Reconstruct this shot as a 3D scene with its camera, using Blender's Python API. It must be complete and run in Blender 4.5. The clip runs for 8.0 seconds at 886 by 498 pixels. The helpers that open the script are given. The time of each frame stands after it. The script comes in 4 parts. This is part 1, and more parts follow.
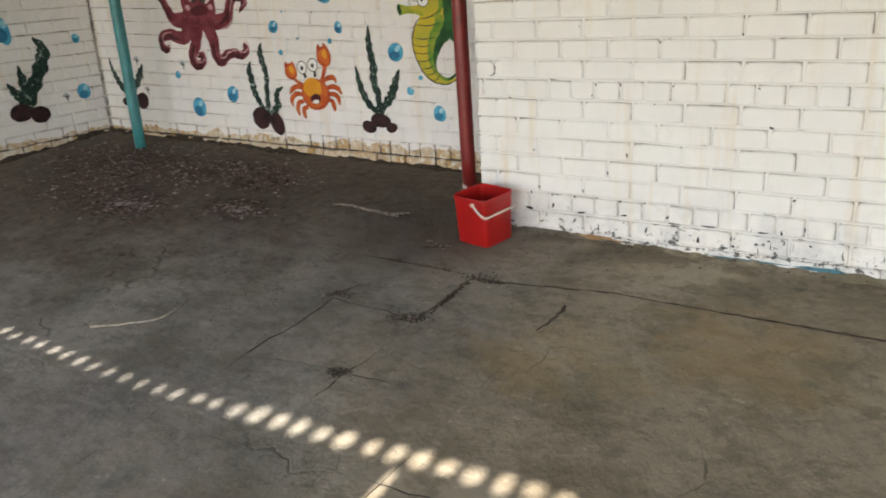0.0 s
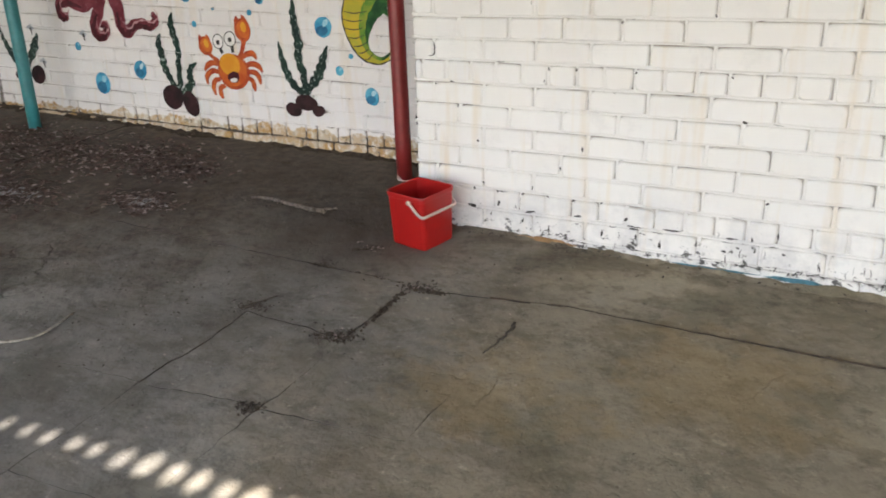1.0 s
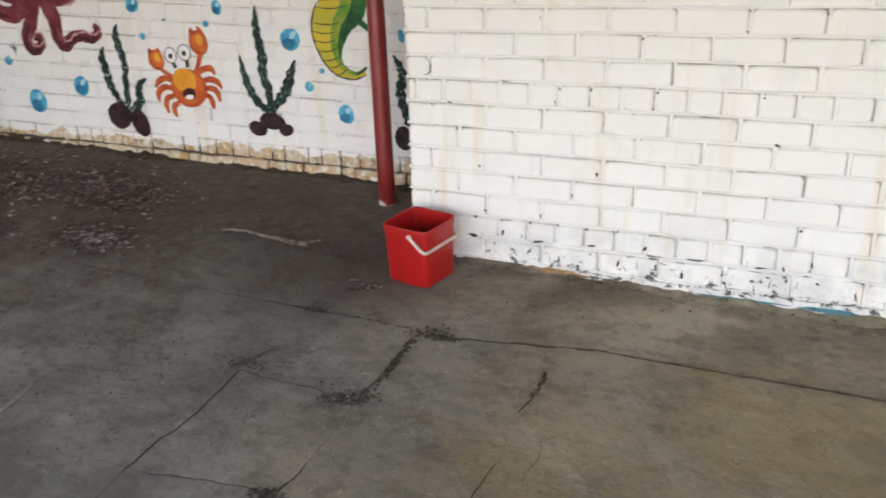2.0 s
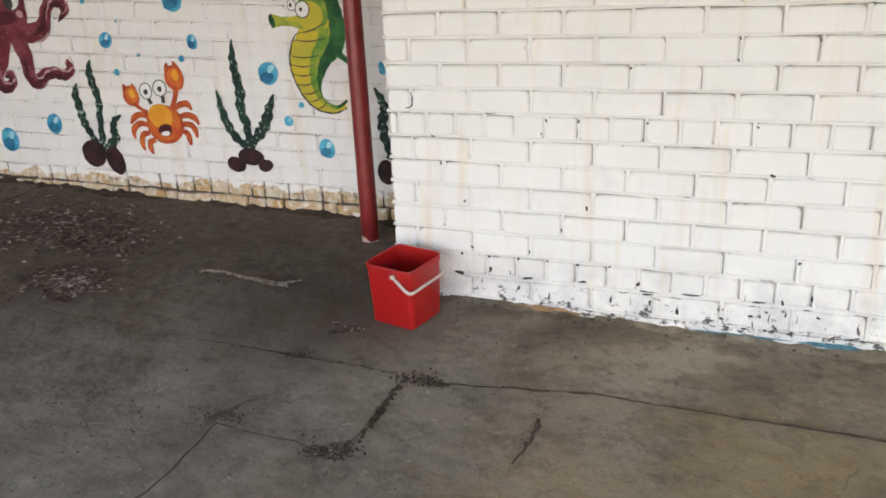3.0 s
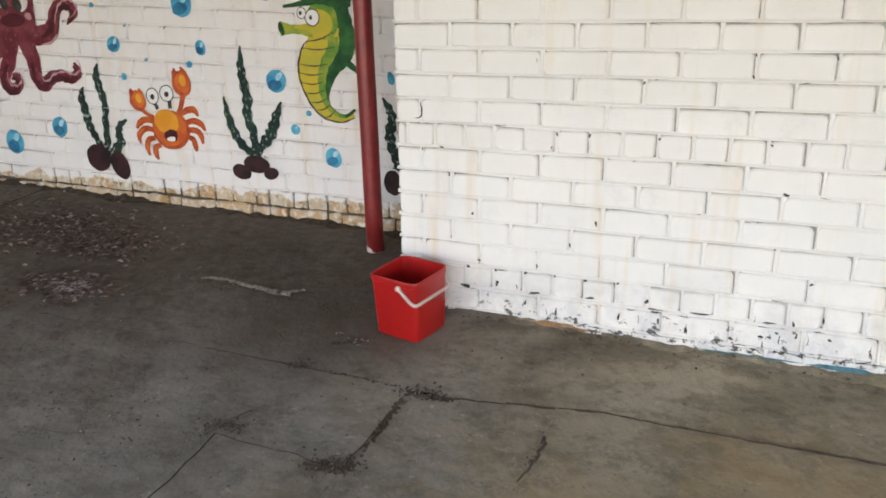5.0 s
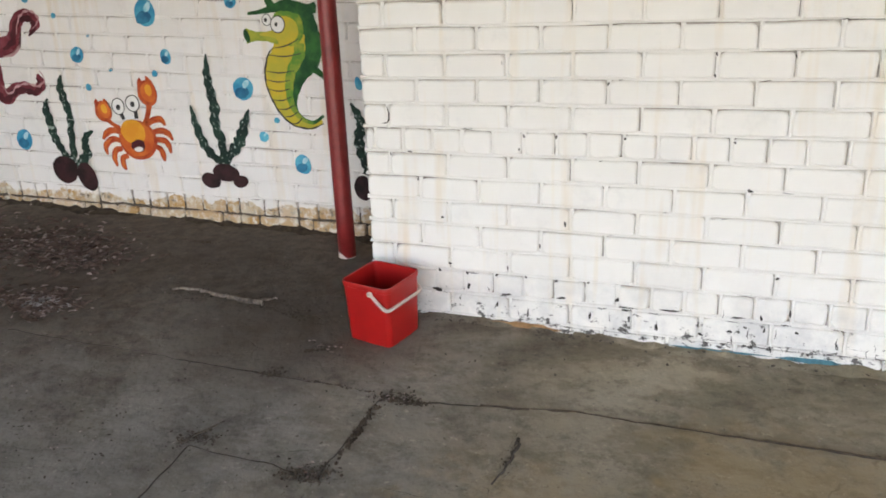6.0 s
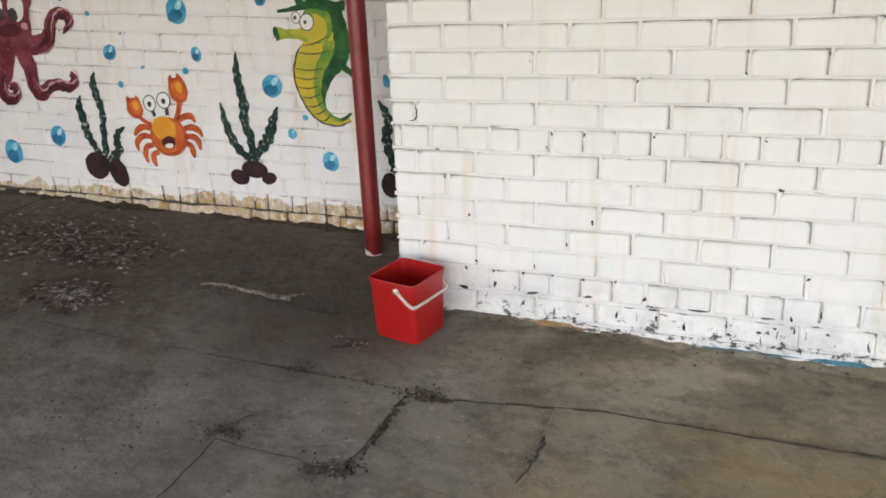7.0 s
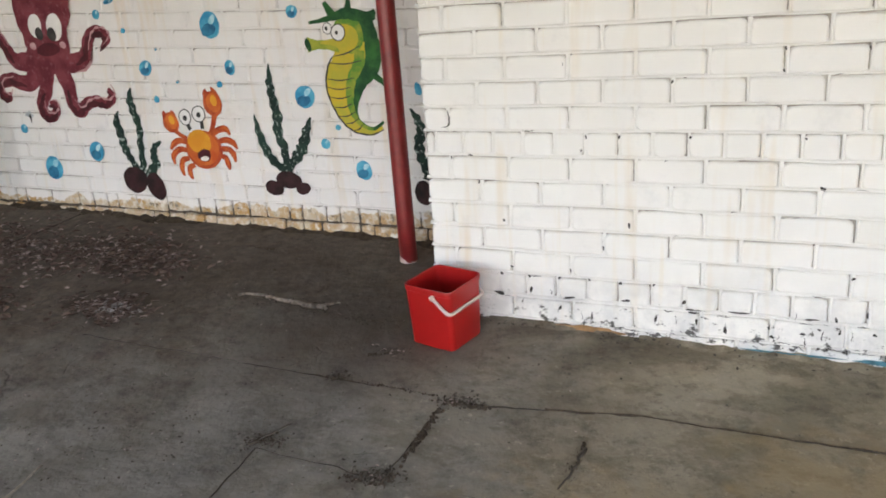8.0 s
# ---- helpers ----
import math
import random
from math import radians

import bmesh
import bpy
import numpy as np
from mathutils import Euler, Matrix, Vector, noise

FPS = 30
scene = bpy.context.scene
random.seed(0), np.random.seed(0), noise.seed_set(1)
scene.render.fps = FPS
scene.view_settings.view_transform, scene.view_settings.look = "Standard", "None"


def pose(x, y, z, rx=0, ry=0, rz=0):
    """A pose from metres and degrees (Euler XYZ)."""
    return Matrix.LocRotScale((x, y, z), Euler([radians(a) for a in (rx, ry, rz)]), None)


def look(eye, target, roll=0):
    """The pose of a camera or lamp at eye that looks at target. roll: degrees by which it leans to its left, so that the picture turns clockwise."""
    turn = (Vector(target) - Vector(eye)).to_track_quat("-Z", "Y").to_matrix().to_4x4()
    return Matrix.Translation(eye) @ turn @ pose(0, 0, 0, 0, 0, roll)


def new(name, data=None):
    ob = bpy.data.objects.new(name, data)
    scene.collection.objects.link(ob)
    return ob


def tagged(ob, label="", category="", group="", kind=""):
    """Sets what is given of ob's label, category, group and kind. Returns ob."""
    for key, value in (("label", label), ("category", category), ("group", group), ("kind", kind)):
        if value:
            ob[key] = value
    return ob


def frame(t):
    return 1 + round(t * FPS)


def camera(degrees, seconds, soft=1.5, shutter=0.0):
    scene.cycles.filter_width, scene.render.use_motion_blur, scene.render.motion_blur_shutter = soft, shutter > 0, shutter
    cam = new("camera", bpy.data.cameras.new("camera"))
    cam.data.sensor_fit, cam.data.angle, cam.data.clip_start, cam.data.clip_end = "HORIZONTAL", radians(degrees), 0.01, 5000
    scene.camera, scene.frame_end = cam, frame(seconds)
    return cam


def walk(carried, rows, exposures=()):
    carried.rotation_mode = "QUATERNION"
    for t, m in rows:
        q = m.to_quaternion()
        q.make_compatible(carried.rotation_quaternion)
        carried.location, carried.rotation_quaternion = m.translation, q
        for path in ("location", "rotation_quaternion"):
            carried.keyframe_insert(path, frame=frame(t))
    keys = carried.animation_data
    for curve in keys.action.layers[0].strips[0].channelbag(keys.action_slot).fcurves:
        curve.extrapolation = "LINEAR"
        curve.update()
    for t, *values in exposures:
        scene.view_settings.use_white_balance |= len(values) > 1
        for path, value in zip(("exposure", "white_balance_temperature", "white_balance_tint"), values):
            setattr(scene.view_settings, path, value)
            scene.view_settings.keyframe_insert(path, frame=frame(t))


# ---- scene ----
cam = camera(57.0, 8.0, soft=1.8, shutter=0.15)
PATH = [
    (0, (2.047, -3.393, 1.202), (0.985, -1.825, 0.559), -3.6),
    (0.2, (1.954, -3.334, 1.192), (0.995, -1.704, 0.541), -2.5),
    (0.5, (1.896, -3.224, 1.175), (1.027, -1.551, 0.507), -1.4),
    (0.8, (1.859, -3.128, 1.158), (0.987, -1.464, 0.473), -1.3),
    (1, (1.802, -3.025, 1.15), (0.89, -1.386, 0.455), -1.6),
    (1.2, (1.758, -2.956, 1.164), (0.771, -1.365, 0.461), -3.0),
    (1.5, (1.671, -2.914, 1.176), (0.621, -1.369, 0.461), -4.2),
    (1.8, (1.516, -2.907, 1.223), (0.577, -1.292, 0.51), -2.6),
    (2, (1.404, -2.864, 1.2), (0.647, -1.152, 0.493), -1.6),
    (2.2, (1.405, -2.799, 1.214), (0.709, -1.062, 0.506), -2.1),
    (3.3, (1.349, -2.745, 1.195), (0.604, -0.997, 0.569), -2.3),
    (3.5, (1.35, -2.752, 1.194), (0.607, -1.003, 0.57), -2.0),
    (4, (1.34, -2.736, 1.189), (0.562, -1.003, 0.564), -2.3),
    (4.5, (1.33, -2.733, 1.213), (0.551, -1.006, 0.572), -2.4),
    (4.7, (1.326, -2.729, 1.191), (0.563, -0.989, 0.567), -1.7),
    (5.8, (1.337, -2.717, 1.183), (0.646, -0.94, 0.579), -1.7),
    (6, (1.347, -2.718, 1.195), (0.662, -0.942, 0.582), -2.1),
    (6.5, (1.356, -2.714, 1.189), (0.647, -0.944, 0.584), -1.9),
    (7, (1.347, -2.719, 1.191), (0.602, -0.967, 0.577), -2.2),
    (7.5, (1.35, -2.713, 1.197), (0.58, -0.972, 0.583), -3.5),
    (8, (1.336, -2.717, 1.183), (0.516, -0.991, 0.592), -4.0),
]
walk(cam, [(t, look(eye, target, roll)) for t, eye, target, roll in PATH],
     exposures=[(0.0, 2.00, 6950, 13), (0.6, 2.28, 6700, 14), (1.0, 2.12, 6700, 15), (1.5, 2.34, 6650, 16), (2.2, 2.20, 6600, 15), (8.0, 2.20, 6600, 15)])

# ---- light ----
SUN_ELEVATION, SUN_TURN = radians(40), radians(-8)      # the sun stands behind the camera, over the open yard
SUN_WAY = Vector((math.sin(SUN_TURN) * math.cos(SUN_ELEVATION), math.cos(SUN_TURN) * math.cos(SUN_ELEVATION), -math.sin(SUN_ELEVATION)))
world = bpy.data.worlds.new("sky")
scene.world = world
world.use_nodes = True
wn = world.node_tree
sky = wn.nodes.new("ShaderNodeTexSky")
sky.sky_type, sky.sun_disc = "NISHITA", False
sky.sun_elevation, sky.sun_rotation = SUN_ELEVATION, math.pi + SUN_TURN
wn.links.new(sky.outputs["Color"], wn.nodes["Background"].inputs["Color"])
wn.nodes["Background"].inputs["Strength"].default_value = 0.15
sun_data = bpy.data.lights.new("sun", "SUN")
sun_data.energy, sun_data.angle, sun_data.color = 5.0, radians(0.53), (1.0, 0.96, 0.90)
sun = new("sun", sun_data)
sun.matrix_world = look((0, 0, 20), Vector((0, 0, 20)) + SUN_WAY)


# ---- materials ----
def material(name, rough=0.8, metal=0.0):
    m = bpy.data.materials.new(name)
    m.use_nodes = True
    b = m.node_tree.nodes["Principled BSDF"]
    b.inputs["Roughness"].default_value, b.inputs["Metallic"].default_value = rough, metal
    if rough > 0.55:
        b.inputs["Specular IOR Level"].default_value = 0.25
    return m, m.node_tree, b


def link(nt, a, b):
    nt.links.new(a, b)


def place(nt, own=False):
    if own:
        return nt.nodes.new("ShaderNodeTexCoord").outputs["Object"]
    return nt.nodes.new("ShaderNodeNewGeometry").outputs["Position"]


def noise_tex(nt, vec, scale, detail=4, rough=0.6, stretch=None):
    if stretch:
        mp = nt.nodes.new("ShaderNodeMapping")
        mp.inputs["Scale"].default_value = stretch
        link(nt, vec, mp.inputs["Vector"])
        vec = mp.outputs["Vector"]
    n = nt.nodes.new("ShaderNodeTexNoise")
    n.inputs["Scale"].default_value, n.inputs["Detail"].default_value, n.inputs["Roughness"].default_value = scale, detail, rough
    link(nt, vec, n.inputs["Vector"])
    return n.outputs["Fac"]


def ramp(nt, fac, lo, hi, a=0.0, b=1.0):
    r = nt.nodes.new("ShaderNodeMapRange")
    for k, v in (("From Min", lo), ("From Max", hi), ("To Min", a), ("To Max", b)):
        r.inputs[k].default_value = v
    link(nt, fac, r.inputs["Value"])
    return r.outputs["Result"]


def calc(nt, op, a, b):
    n = nt.nodes.new("ShaderNodeMath")
    n.operation = op
    for i, v in enumerate((a, b)):
        if isinstance(v, (int, float)):
            n.inputs[i].default_value = v
        else:
            link(nt, v, n.inputs[i])
    return n.outputs[0]


def mix(nt, fac, a, b, how="MIX"):
    n = nt.nodes.new("ShaderNodeMix")
    n.data_type, n.blend_type = "RGBA", how
    for key, v in ((0, fac), (6, a), (7, b)):
        if isinstance(v, (int, float)):
            n.inputs[key].default_value = v
        elif isinstance(v, tuple):
            n.inputs[key].default_value = (*v, 1)
        else:
            link(nt, v, n.inputs[key])
    return n.outputs[2]


def bump(nt, b, height, strength=0.3, distance=0.004):
    n = nt.nodes.new("ShaderNodeBump")
    n.inputs["Strength"].default_value, n.inputs["Distance"].default_value = strength, distance
    link(nt, height, n.inputs["Height"])
    link(nt, n.outputs["Normal"], b.inputs["Normal"])


def axis(nt, vec, i):
    n = nt.nodes.new("ShaderNodeSeparateXYZ")
    link(nt, vec, n.inputs[0])
    return n.outputs[i]


def own_random(nt):
    return nt.nodes.new("ShaderNodeObjectInfo").outputs["Random"]


def white_paint(name, chip_top, peel_top=None, tone=(0.80, 0.785, 0.75)):
    """Thick white wall paint: grimy drips, chips near the ground, and on one wall a band where it has peeled to ochre and cream."""
    m, nt, b = material(name, 0.62)
    pos = place(nt)
    z = axis(nt, pos, 2)
    c = mix(nt, ramp(nt, noise_tex(nt, pos, 3.0), 0.35, 0.7), tone, (tone[0] * 0.93, tone[1] * 0.93, tone[2] * 0.93))
    c = mix(nt, ramp(nt, own_random(nt), 0, 1, 0, 0.35), c, (tone[0] * 0.92, tone[1] * 0.91, tone[2] * 0.90))
    drips = noise_tex(nt, pos, 1.0, 3, 0.55, (11, 11, 1.1))
    c = mix(nt, calc(nt, "MULTIPLY", ramp(nt, drips, 0.58, 0.76), 0.45), c, (0.66, 0.52, 0.33))
    drips = noise_tex(nt, pos, 1.0, 3, 0.55, (26, 26, 1.6))
    c = mix(nt, calc(nt, "MULTIPLY", ramp(nt, drips, 0.60, 0.74), 0.22), c, (0.70, 0.56, 0.32))
    grey = noise_tex(nt, pos, 7.0, 6, 0.7)
    c = mix(nt, calc(nt, "MULTIPLY", ramp(nt, grey, 0.56, 0.75), 0.25), c, (0.42, 0.42, 0.42))
    if peel_top:
        edge = calc(nt, "ADD", z, ramp(nt, noise_tex(nt, pos, 7.0, 5, 0.65), 0.3, 0.7, -0.035, 0.035))
        peel = ramp(nt, edge, peel_top, peel_top - 0.008)
        bare = mix(nt, ramp(nt, noise_tex(nt, pos, 9.0, 6, 0.75), 0.40, 0.52), (0.55, 0.47, 0.35), (0.45, 0.27, 0.10))
        bare = mix(nt, ramp(nt, noise_tex(nt, pos, 22.0, 5, 0.7), 0.5, 0.62), bare, (0.72, 0.69, 0.62))
        bare = mix(nt, ramp(nt, noise_tex(nt, pos, 16.0, 6, 0.75), 0.55, 0.63), bare, (0.15, 0.115, 0.08))
        c = mix(nt, peel, c, bare)
    if peel_top:
        c = mix(nt, calc(nt, "MULTIPLY", calc(nt, "MULTIPLY", peel, ramp(nt, own_random(nt), 0.3, 1.0)), 0.55), c, (0.66, 0.60, 0.50))
    if not peel_top:
        worn = calc(nt, "MULTIPLY", ramp(nt, noise_tex(nt, pos, 6.0, 7, 0.75), 0.42, 0.62), ramp(nt, z, 0.24, 0.05, 0.0, 0.55))
        c = mix(nt, worn, c, (0.44, 0.44, 0.45))
    chip = noise_tex(nt, pos, 19.0, 6, 0.72, (1.0, 1.0, 1.7))
    low = ramp(nt, z, chip_top - 0.06, chip_top + 0.16, 0.545, 0.74)
    chipped = ramp(nt, calc(nt, "SUBTRACT", chip, low), 0.0, 0.03)
    c = mix(nt, chipped, c, (0.10, 0.095, 0.09))
    link(nt, c, b.inputs["Base Color"])
    h = calc(nt, "ADD", noise_tex(nt, pos, 24, 5, 0.6), calc(nt, "MULTIPLY", noise_tex(nt, pos, 150, 3), 0.35))
    h = calc(nt, "SUBTRACT", h, calc(nt, "MULTIPLY", chipped, 0.6))
    bump(nt, b, h, 0.45, 0.005)
    return m


def plain(name, colour, rough=0.6, spread=0.15, scale=12, metal=0.0, relief=0.15):
    m, nt, b = material(name, rough, metal)
    pos = place(nt, True)
    n = noise_tex(nt, pos, scale, 5)
    c = mix(nt, ramp(nt, n, 0.3, 0.7), tuple(v * (1 - spread) for v in colour), tuple(min(1, v * (1 + spread)) for v in colour))
    link(nt, c, b.inputs["Base Color"])
    bump(nt, b, noise_tex(nt, pos, scale * 9, 4), relief, 0.002)
    return m


def mural_paint(name, a, other, scale=9.0, lo=0.4, hi=0.62, fleck=None):
    """Hand-brushed wall paint in two tones, with pale flecks of the wall where wanted."""
    m, nt, b = material(name, 0.6)
    pos = place(nt)
    c = mix(nt, ramp(nt, noise_tex(nt, pos, scale, 4), lo, hi), a, other)
    if fleck:
        c = mix(nt, calc(nt, "MULTIPLY", ramp(nt, noise_tex(nt, pos, 42, 3), 0.585, 0.66), 0.8), c, fleck)
    link(nt, c, b.inputs["Base Color"])
    bump(nt, b, noise_tex(nt, pos, 24, 5, 0.6), 0.4, 0.005)
    return m


def concrete(name, tone, rust=0.0, vary=0.25):
    m, nt, b = material(name, 0.88)
    pos = place(nt)
    c = mix(nt, ramp(nt, noise_tex(nt, pos, 1.3, 5, 0.65), 0.3, 0.7), tuple(v * 0.62 for v in tone), tuple(v * 1.28 for v in tone))
    c = mix(nt, ramp(nt, own_random(nt), 0, 1, 0, vary), c, (tone[0] * 0.70, tone[1] * 0.71, tone[2] * 0.74))
    c = mix(nt, calc(nt, "MULTIPLY", ramp(nt, noise_tex(nt, pos, 8, 8, 0.8), 0.50, 0.62), 0.62), c, tuple(v * 0.42 for v in tone))
    c = mix(nt, calc(nt, "MULTIPLY", ramp(nt, noise_tex(nt, pos, 30, 5, 0.75), 0.60, 0.68), 0.4), c, tuple(min(1, v * 1.9) for v in tone))
    c = mix(nt, calc(nt, "MULTIPLY", ramp(nt, noise_tex(nt, pos, 3.2, 6, 0.7, (1.0, 1.6, 1.0)), 0.52, 0.60), 0.5), c, (tone[0] * 0.5, tone[1] * 0.47, tone[2] * 0.42))
    c = mix(nt, calc(nt, "MULTIPLY", ramp(nt, noise_tex(nt, pos, 2.4, 6, 0.68), 0.60, 0.66), 0.4), c, tuple(v * 1.35 for v in tone))
    warp = nt.nodes.new("ShaderNodeTexNoise")
    warp.inputs["Scale"].default_value, warp.inputs["Detail"].default_value = 3.0, 5
    link(nt, pos, warp.inputs["Vector"])
    bent = nt.nodes.new("ShaderNodeMix")
    bent.data_type, bent.blend_type = "RGBA", "ADD"
    bent.inputs[0].default_value = 0.22
    link(nt, pos, bent.inputs[6])
    link(nt, warp.outputs["Color"], bent.inputs[7])
    cell = nt.nodes.new("ShaderNodeTexVoronoi")
    cell.feature = "DISTANCE_TO_EDGE"
    cell.inputs["Scale"].default_value = 1.5
    link(nt, bent.outputs[2], cell.inputs["Vector"])
    crack = calc(nt, "MULTIPLY", ramp(nt, cell.outputs["Distance"], 0.008, 0.001), ramp(nt, noise_tex(nt, pos, 2.3, 4), 0.55, 0.66, 0.0, 0.6))
    c = mix(nt, crack, c, (0.045, 0.039, 0.032))
    smear = noise_tex(nt, pos, 6.0, 7, 0.72, (1.0, 1.25, 1.0))
    c = mix(nt, calc(nt, "MULTIPLY", ramp(nt, smear, 0.54, 0.64), 0.25), c, (0.075, 0.066, 0.056))
    green = ramp(nt, noise_tex(nt, pos, 2.1, 5, 0.6), 0.52, 0.68)
    c = mix(nt, calc(nt, "MULTIPLY", green, 0.35), c, (0.075, 0.085, 0.055))
    # trodden soil and painted shade over the back of the yard, and browner cement towards one side
    x, y = axis(nt, pos, 0), axis(nt, pos, 1)
    brown = ramp(nt, calc(nt, "ADD", x, ramp(nt, noise_tex(nt, pos, 1.6, 5, 0.65), 0.3, 0.7, -0.6, 0.6)), -0.1, 1.3)
    c = mix(nt, calc(nt, "MULTIPLY", brown, 0.75), c, mix(nt, 1.0, c, (1.18, 1.09, 0.87), "MULTIPLY"))
    c = mix(nt, ramp(nt, brown, 0.0, 0.6, 0.85, 0.0), c, mix(nt, 1.0, c, (0.92, 0.965, 1.02), "MULTIPLY"))
    trod_shade = calc(nt, "SUBTRACT", calc(nt, "ADD", y, ramp(nt, noise_tex(nt, pos, 2.0, 6, 0.7), 0.3, 0.7, -0.7, 0.7)), calc(nt, "MULTIPLY", x, 0.55))
    c = mix(nt, ramp(nt, trod_shade, -1.00, 0.45, 0.0, 0.74), c, mix(nt, ramp(nt, noise_tex(nt, pos, 17, 5, 0.7), 0.4, 0.6), (0.058, 0.041, 0.029), (0.125, 0.091, 0.066)))
    for px, py, size in ((0.92, -1.08, 0.32), (1.48, -0.75, 0.38)):
        off = nt.nodes.new("ShaderNodeVectorMath")
        off.operation = "DISTANCE"
        link(nt, pos, off.inputs[0])
        off.inputs[1].default_value = (px, py, -0.07)
        near = calc(nt, "ADD", off.outputs["Value"], ramp(nt, noise_tex(nt, pos, 5.0, 5, 0.65), 0.3, 0.7, -0.22, 0.22))
        c = mix(nt, ramp(nt, near, size, size * 0.30, 0.0, 0.34), c, (0.32, 0.215, 0.085))
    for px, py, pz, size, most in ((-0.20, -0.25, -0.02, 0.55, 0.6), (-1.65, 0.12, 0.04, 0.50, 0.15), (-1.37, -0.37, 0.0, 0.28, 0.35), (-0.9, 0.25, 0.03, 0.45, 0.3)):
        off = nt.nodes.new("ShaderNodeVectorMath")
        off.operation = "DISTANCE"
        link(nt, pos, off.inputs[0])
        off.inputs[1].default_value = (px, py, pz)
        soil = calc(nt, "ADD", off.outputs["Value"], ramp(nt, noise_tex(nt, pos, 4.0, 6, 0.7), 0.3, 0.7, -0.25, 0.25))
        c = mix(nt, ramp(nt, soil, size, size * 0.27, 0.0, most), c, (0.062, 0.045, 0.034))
    if rust:
        patch = ramp(nt, noise_tex(nt, pos, 1.9, 3, 0.5), 0.55, 0.68)
        c = mix(nt, calc(nt, "MULTIPLY", patch, rust), c, (0.23, 0.145, 0.06))
    grit = noise_tex(nt, pos, 55, 4, 0.75)
    c = mix(nt, calc(nt, "MULTIPLY", ramp(nt, grit, 0.62, 0.70), ramp(nt, noise_tex(nt, pos, 4.0, 4), 0.45, 0.6)), c, (0.045, 0.038, 0.03))
    link(nt, c, b.inputs["Base Color"])
    h = calc(nt, "ADD", noise_tex(nt, pos, 14, 6, 0.65), calc(nt, "MULTIPLY", noise_tex(nt, pos, 120, 3), 0.12))
    h = calc(nt, "SUBTRACT", h, calc(nt, "MULTIPLY", crack, 0.5))
    bump(nt, b, h, 0.6, 0.016)
    return m


PAINT = white_paint("white_wall_paint", 0.06)
MURAL_WHITE = white_paint("white_mural_ground", -0.08, 0.180, (0.80, 0.78, 0.765))
def grimy_shaded_joint(name, shaded, dirty, lo, hi, bare_top=None):
    """Painted mortar, greyed to paint in the recess's shade, with dirt caught in it in places."""
    m, nt, b = material(name, 0.8)
    pos = place(nt)
    f = calc(nt, "ADD", ramp(nt, noise_tex(nt, pos, 5.0, 5, 0.7), lo, hi), calc(nt, "MULTIPLY", ramp(nt, noise_tex(nt, pos, 40, 4, 0.7), 0.55, 0.7), 0.5))
    c = mix(nt, f, shaded, dirty)
    if bare_top:
        c = mix(nt, ramp(nt, axis(nt, pos, 2), bare_top, bare_top - 0.01), c, (0.085, 0.07, 0.055))
    link(nt, c, b.inputs["Base Color"])
    bump(nt, b, noise_tex(nt, pos, 60, 4), 0.5, 0.004)
    return m


JOINT_WHITE = grimy_shaded_joint("joint_crevice", (0.52, 0.49, 0.44), (0.14, 0.125, 0.11), 0.42, 0.68)
JOINT_MURAL = grimy_shaded_joint("mural_joint_crevice", (0.56, 0.52, 0.49), (0.18, 0.16, 0.14), 0.42, 0.66, 0.17)
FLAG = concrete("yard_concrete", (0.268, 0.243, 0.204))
DIRT = plain("packed_dirt", (0.045, 0.038, 0.031), 0.95, 0.4, 14, 0, 0.6)
RED_PIPE = plain("red_gloss_paint", (0.22, 0.022, 0.022), 0.38, 0.2, 14)
TEAL_PIPE = plain("teal_gloss_paint", (0.035, 0.21, 0.225), 0.4, 0.2, 14)
BARE_STEEL = plain("chipped_pale_primer", (0.55, 0.45, 0.42), 0.6, 0.3, 40)
BUCKET_RED = plain("red_plastic", (0.36, 0.010, 0.009), 0.33, 0.08, 9, 0, 0.05)
HANDLE_WHITE = plain("white_plastic", (0.58, 0.47, 0.41), 0.4, 0.06, 14, 0, 0.05)
ROOFING = plain("grey_roof_sheet", (0.35, 0.35, 0.34), 0.6, 0.15, 4)
LEAF_DRY = plain("dead_leaf_brown", (0.125, 0.088, 0.072), 0.85, 0.5, 30)
LEAF_PALE = plain("dead_leaf_pale", (0.34, 0.27, 0.25), 0.85, 0.35, 30)
LEAF_ASH = plain("bleached_leaf", (0.36, 0.34, 0.33), 0.85, 0.4, 30)
TWIG_WOOD = plain("grey_twig", (0.075, 0.063, 0.05), 0.9, 0.35, 40)
BLUE_TRIM = plain("blue_paint_remnant", (0.06, 0.16, 0.20), 0.6, 0.45, 40)
BARE_BRICK = plain("bare_orange_brick", (0.27, 0.16, 0.08), 0.9, 0.4, 30)
CHARCOAL = plain("black_grime", (0.040, 0.037, 0.034), 0.95, 0.3, 40)


# ---- building helpers ----
def part(name, bm, mat, parent=None, label="", smooth=False):
    me = bpy.data.meshes.new(name)
    bm.normal_update()
    bm.to_mesh(me)
    bm.free()
    me.materials.append(mat)
    if smooth:
        me.polygons.foreach_set("use_smooth", [True] * len(me.polygons))
    ob = new(name, me)
    ob.parent = parent
    if label:
        tagged(ob, label)
    return ob


def box(bm, x0, x1, y0, y1, z0, z1):
    m = Matrix.Translation(((x0 + x1) / 2, (y0 + y1) / 2, (z0 + z1) / 2)) @ Matrix.Diagonal((x1 - x0, y1 - y0, z1 - z0, 1))
    return bmesh.ops.create_cube(bm, size=1, matrix=m)["verts"]


def box_bm(*b):
    bm = bmesh.new()
    box(bm, *b)
    return bm


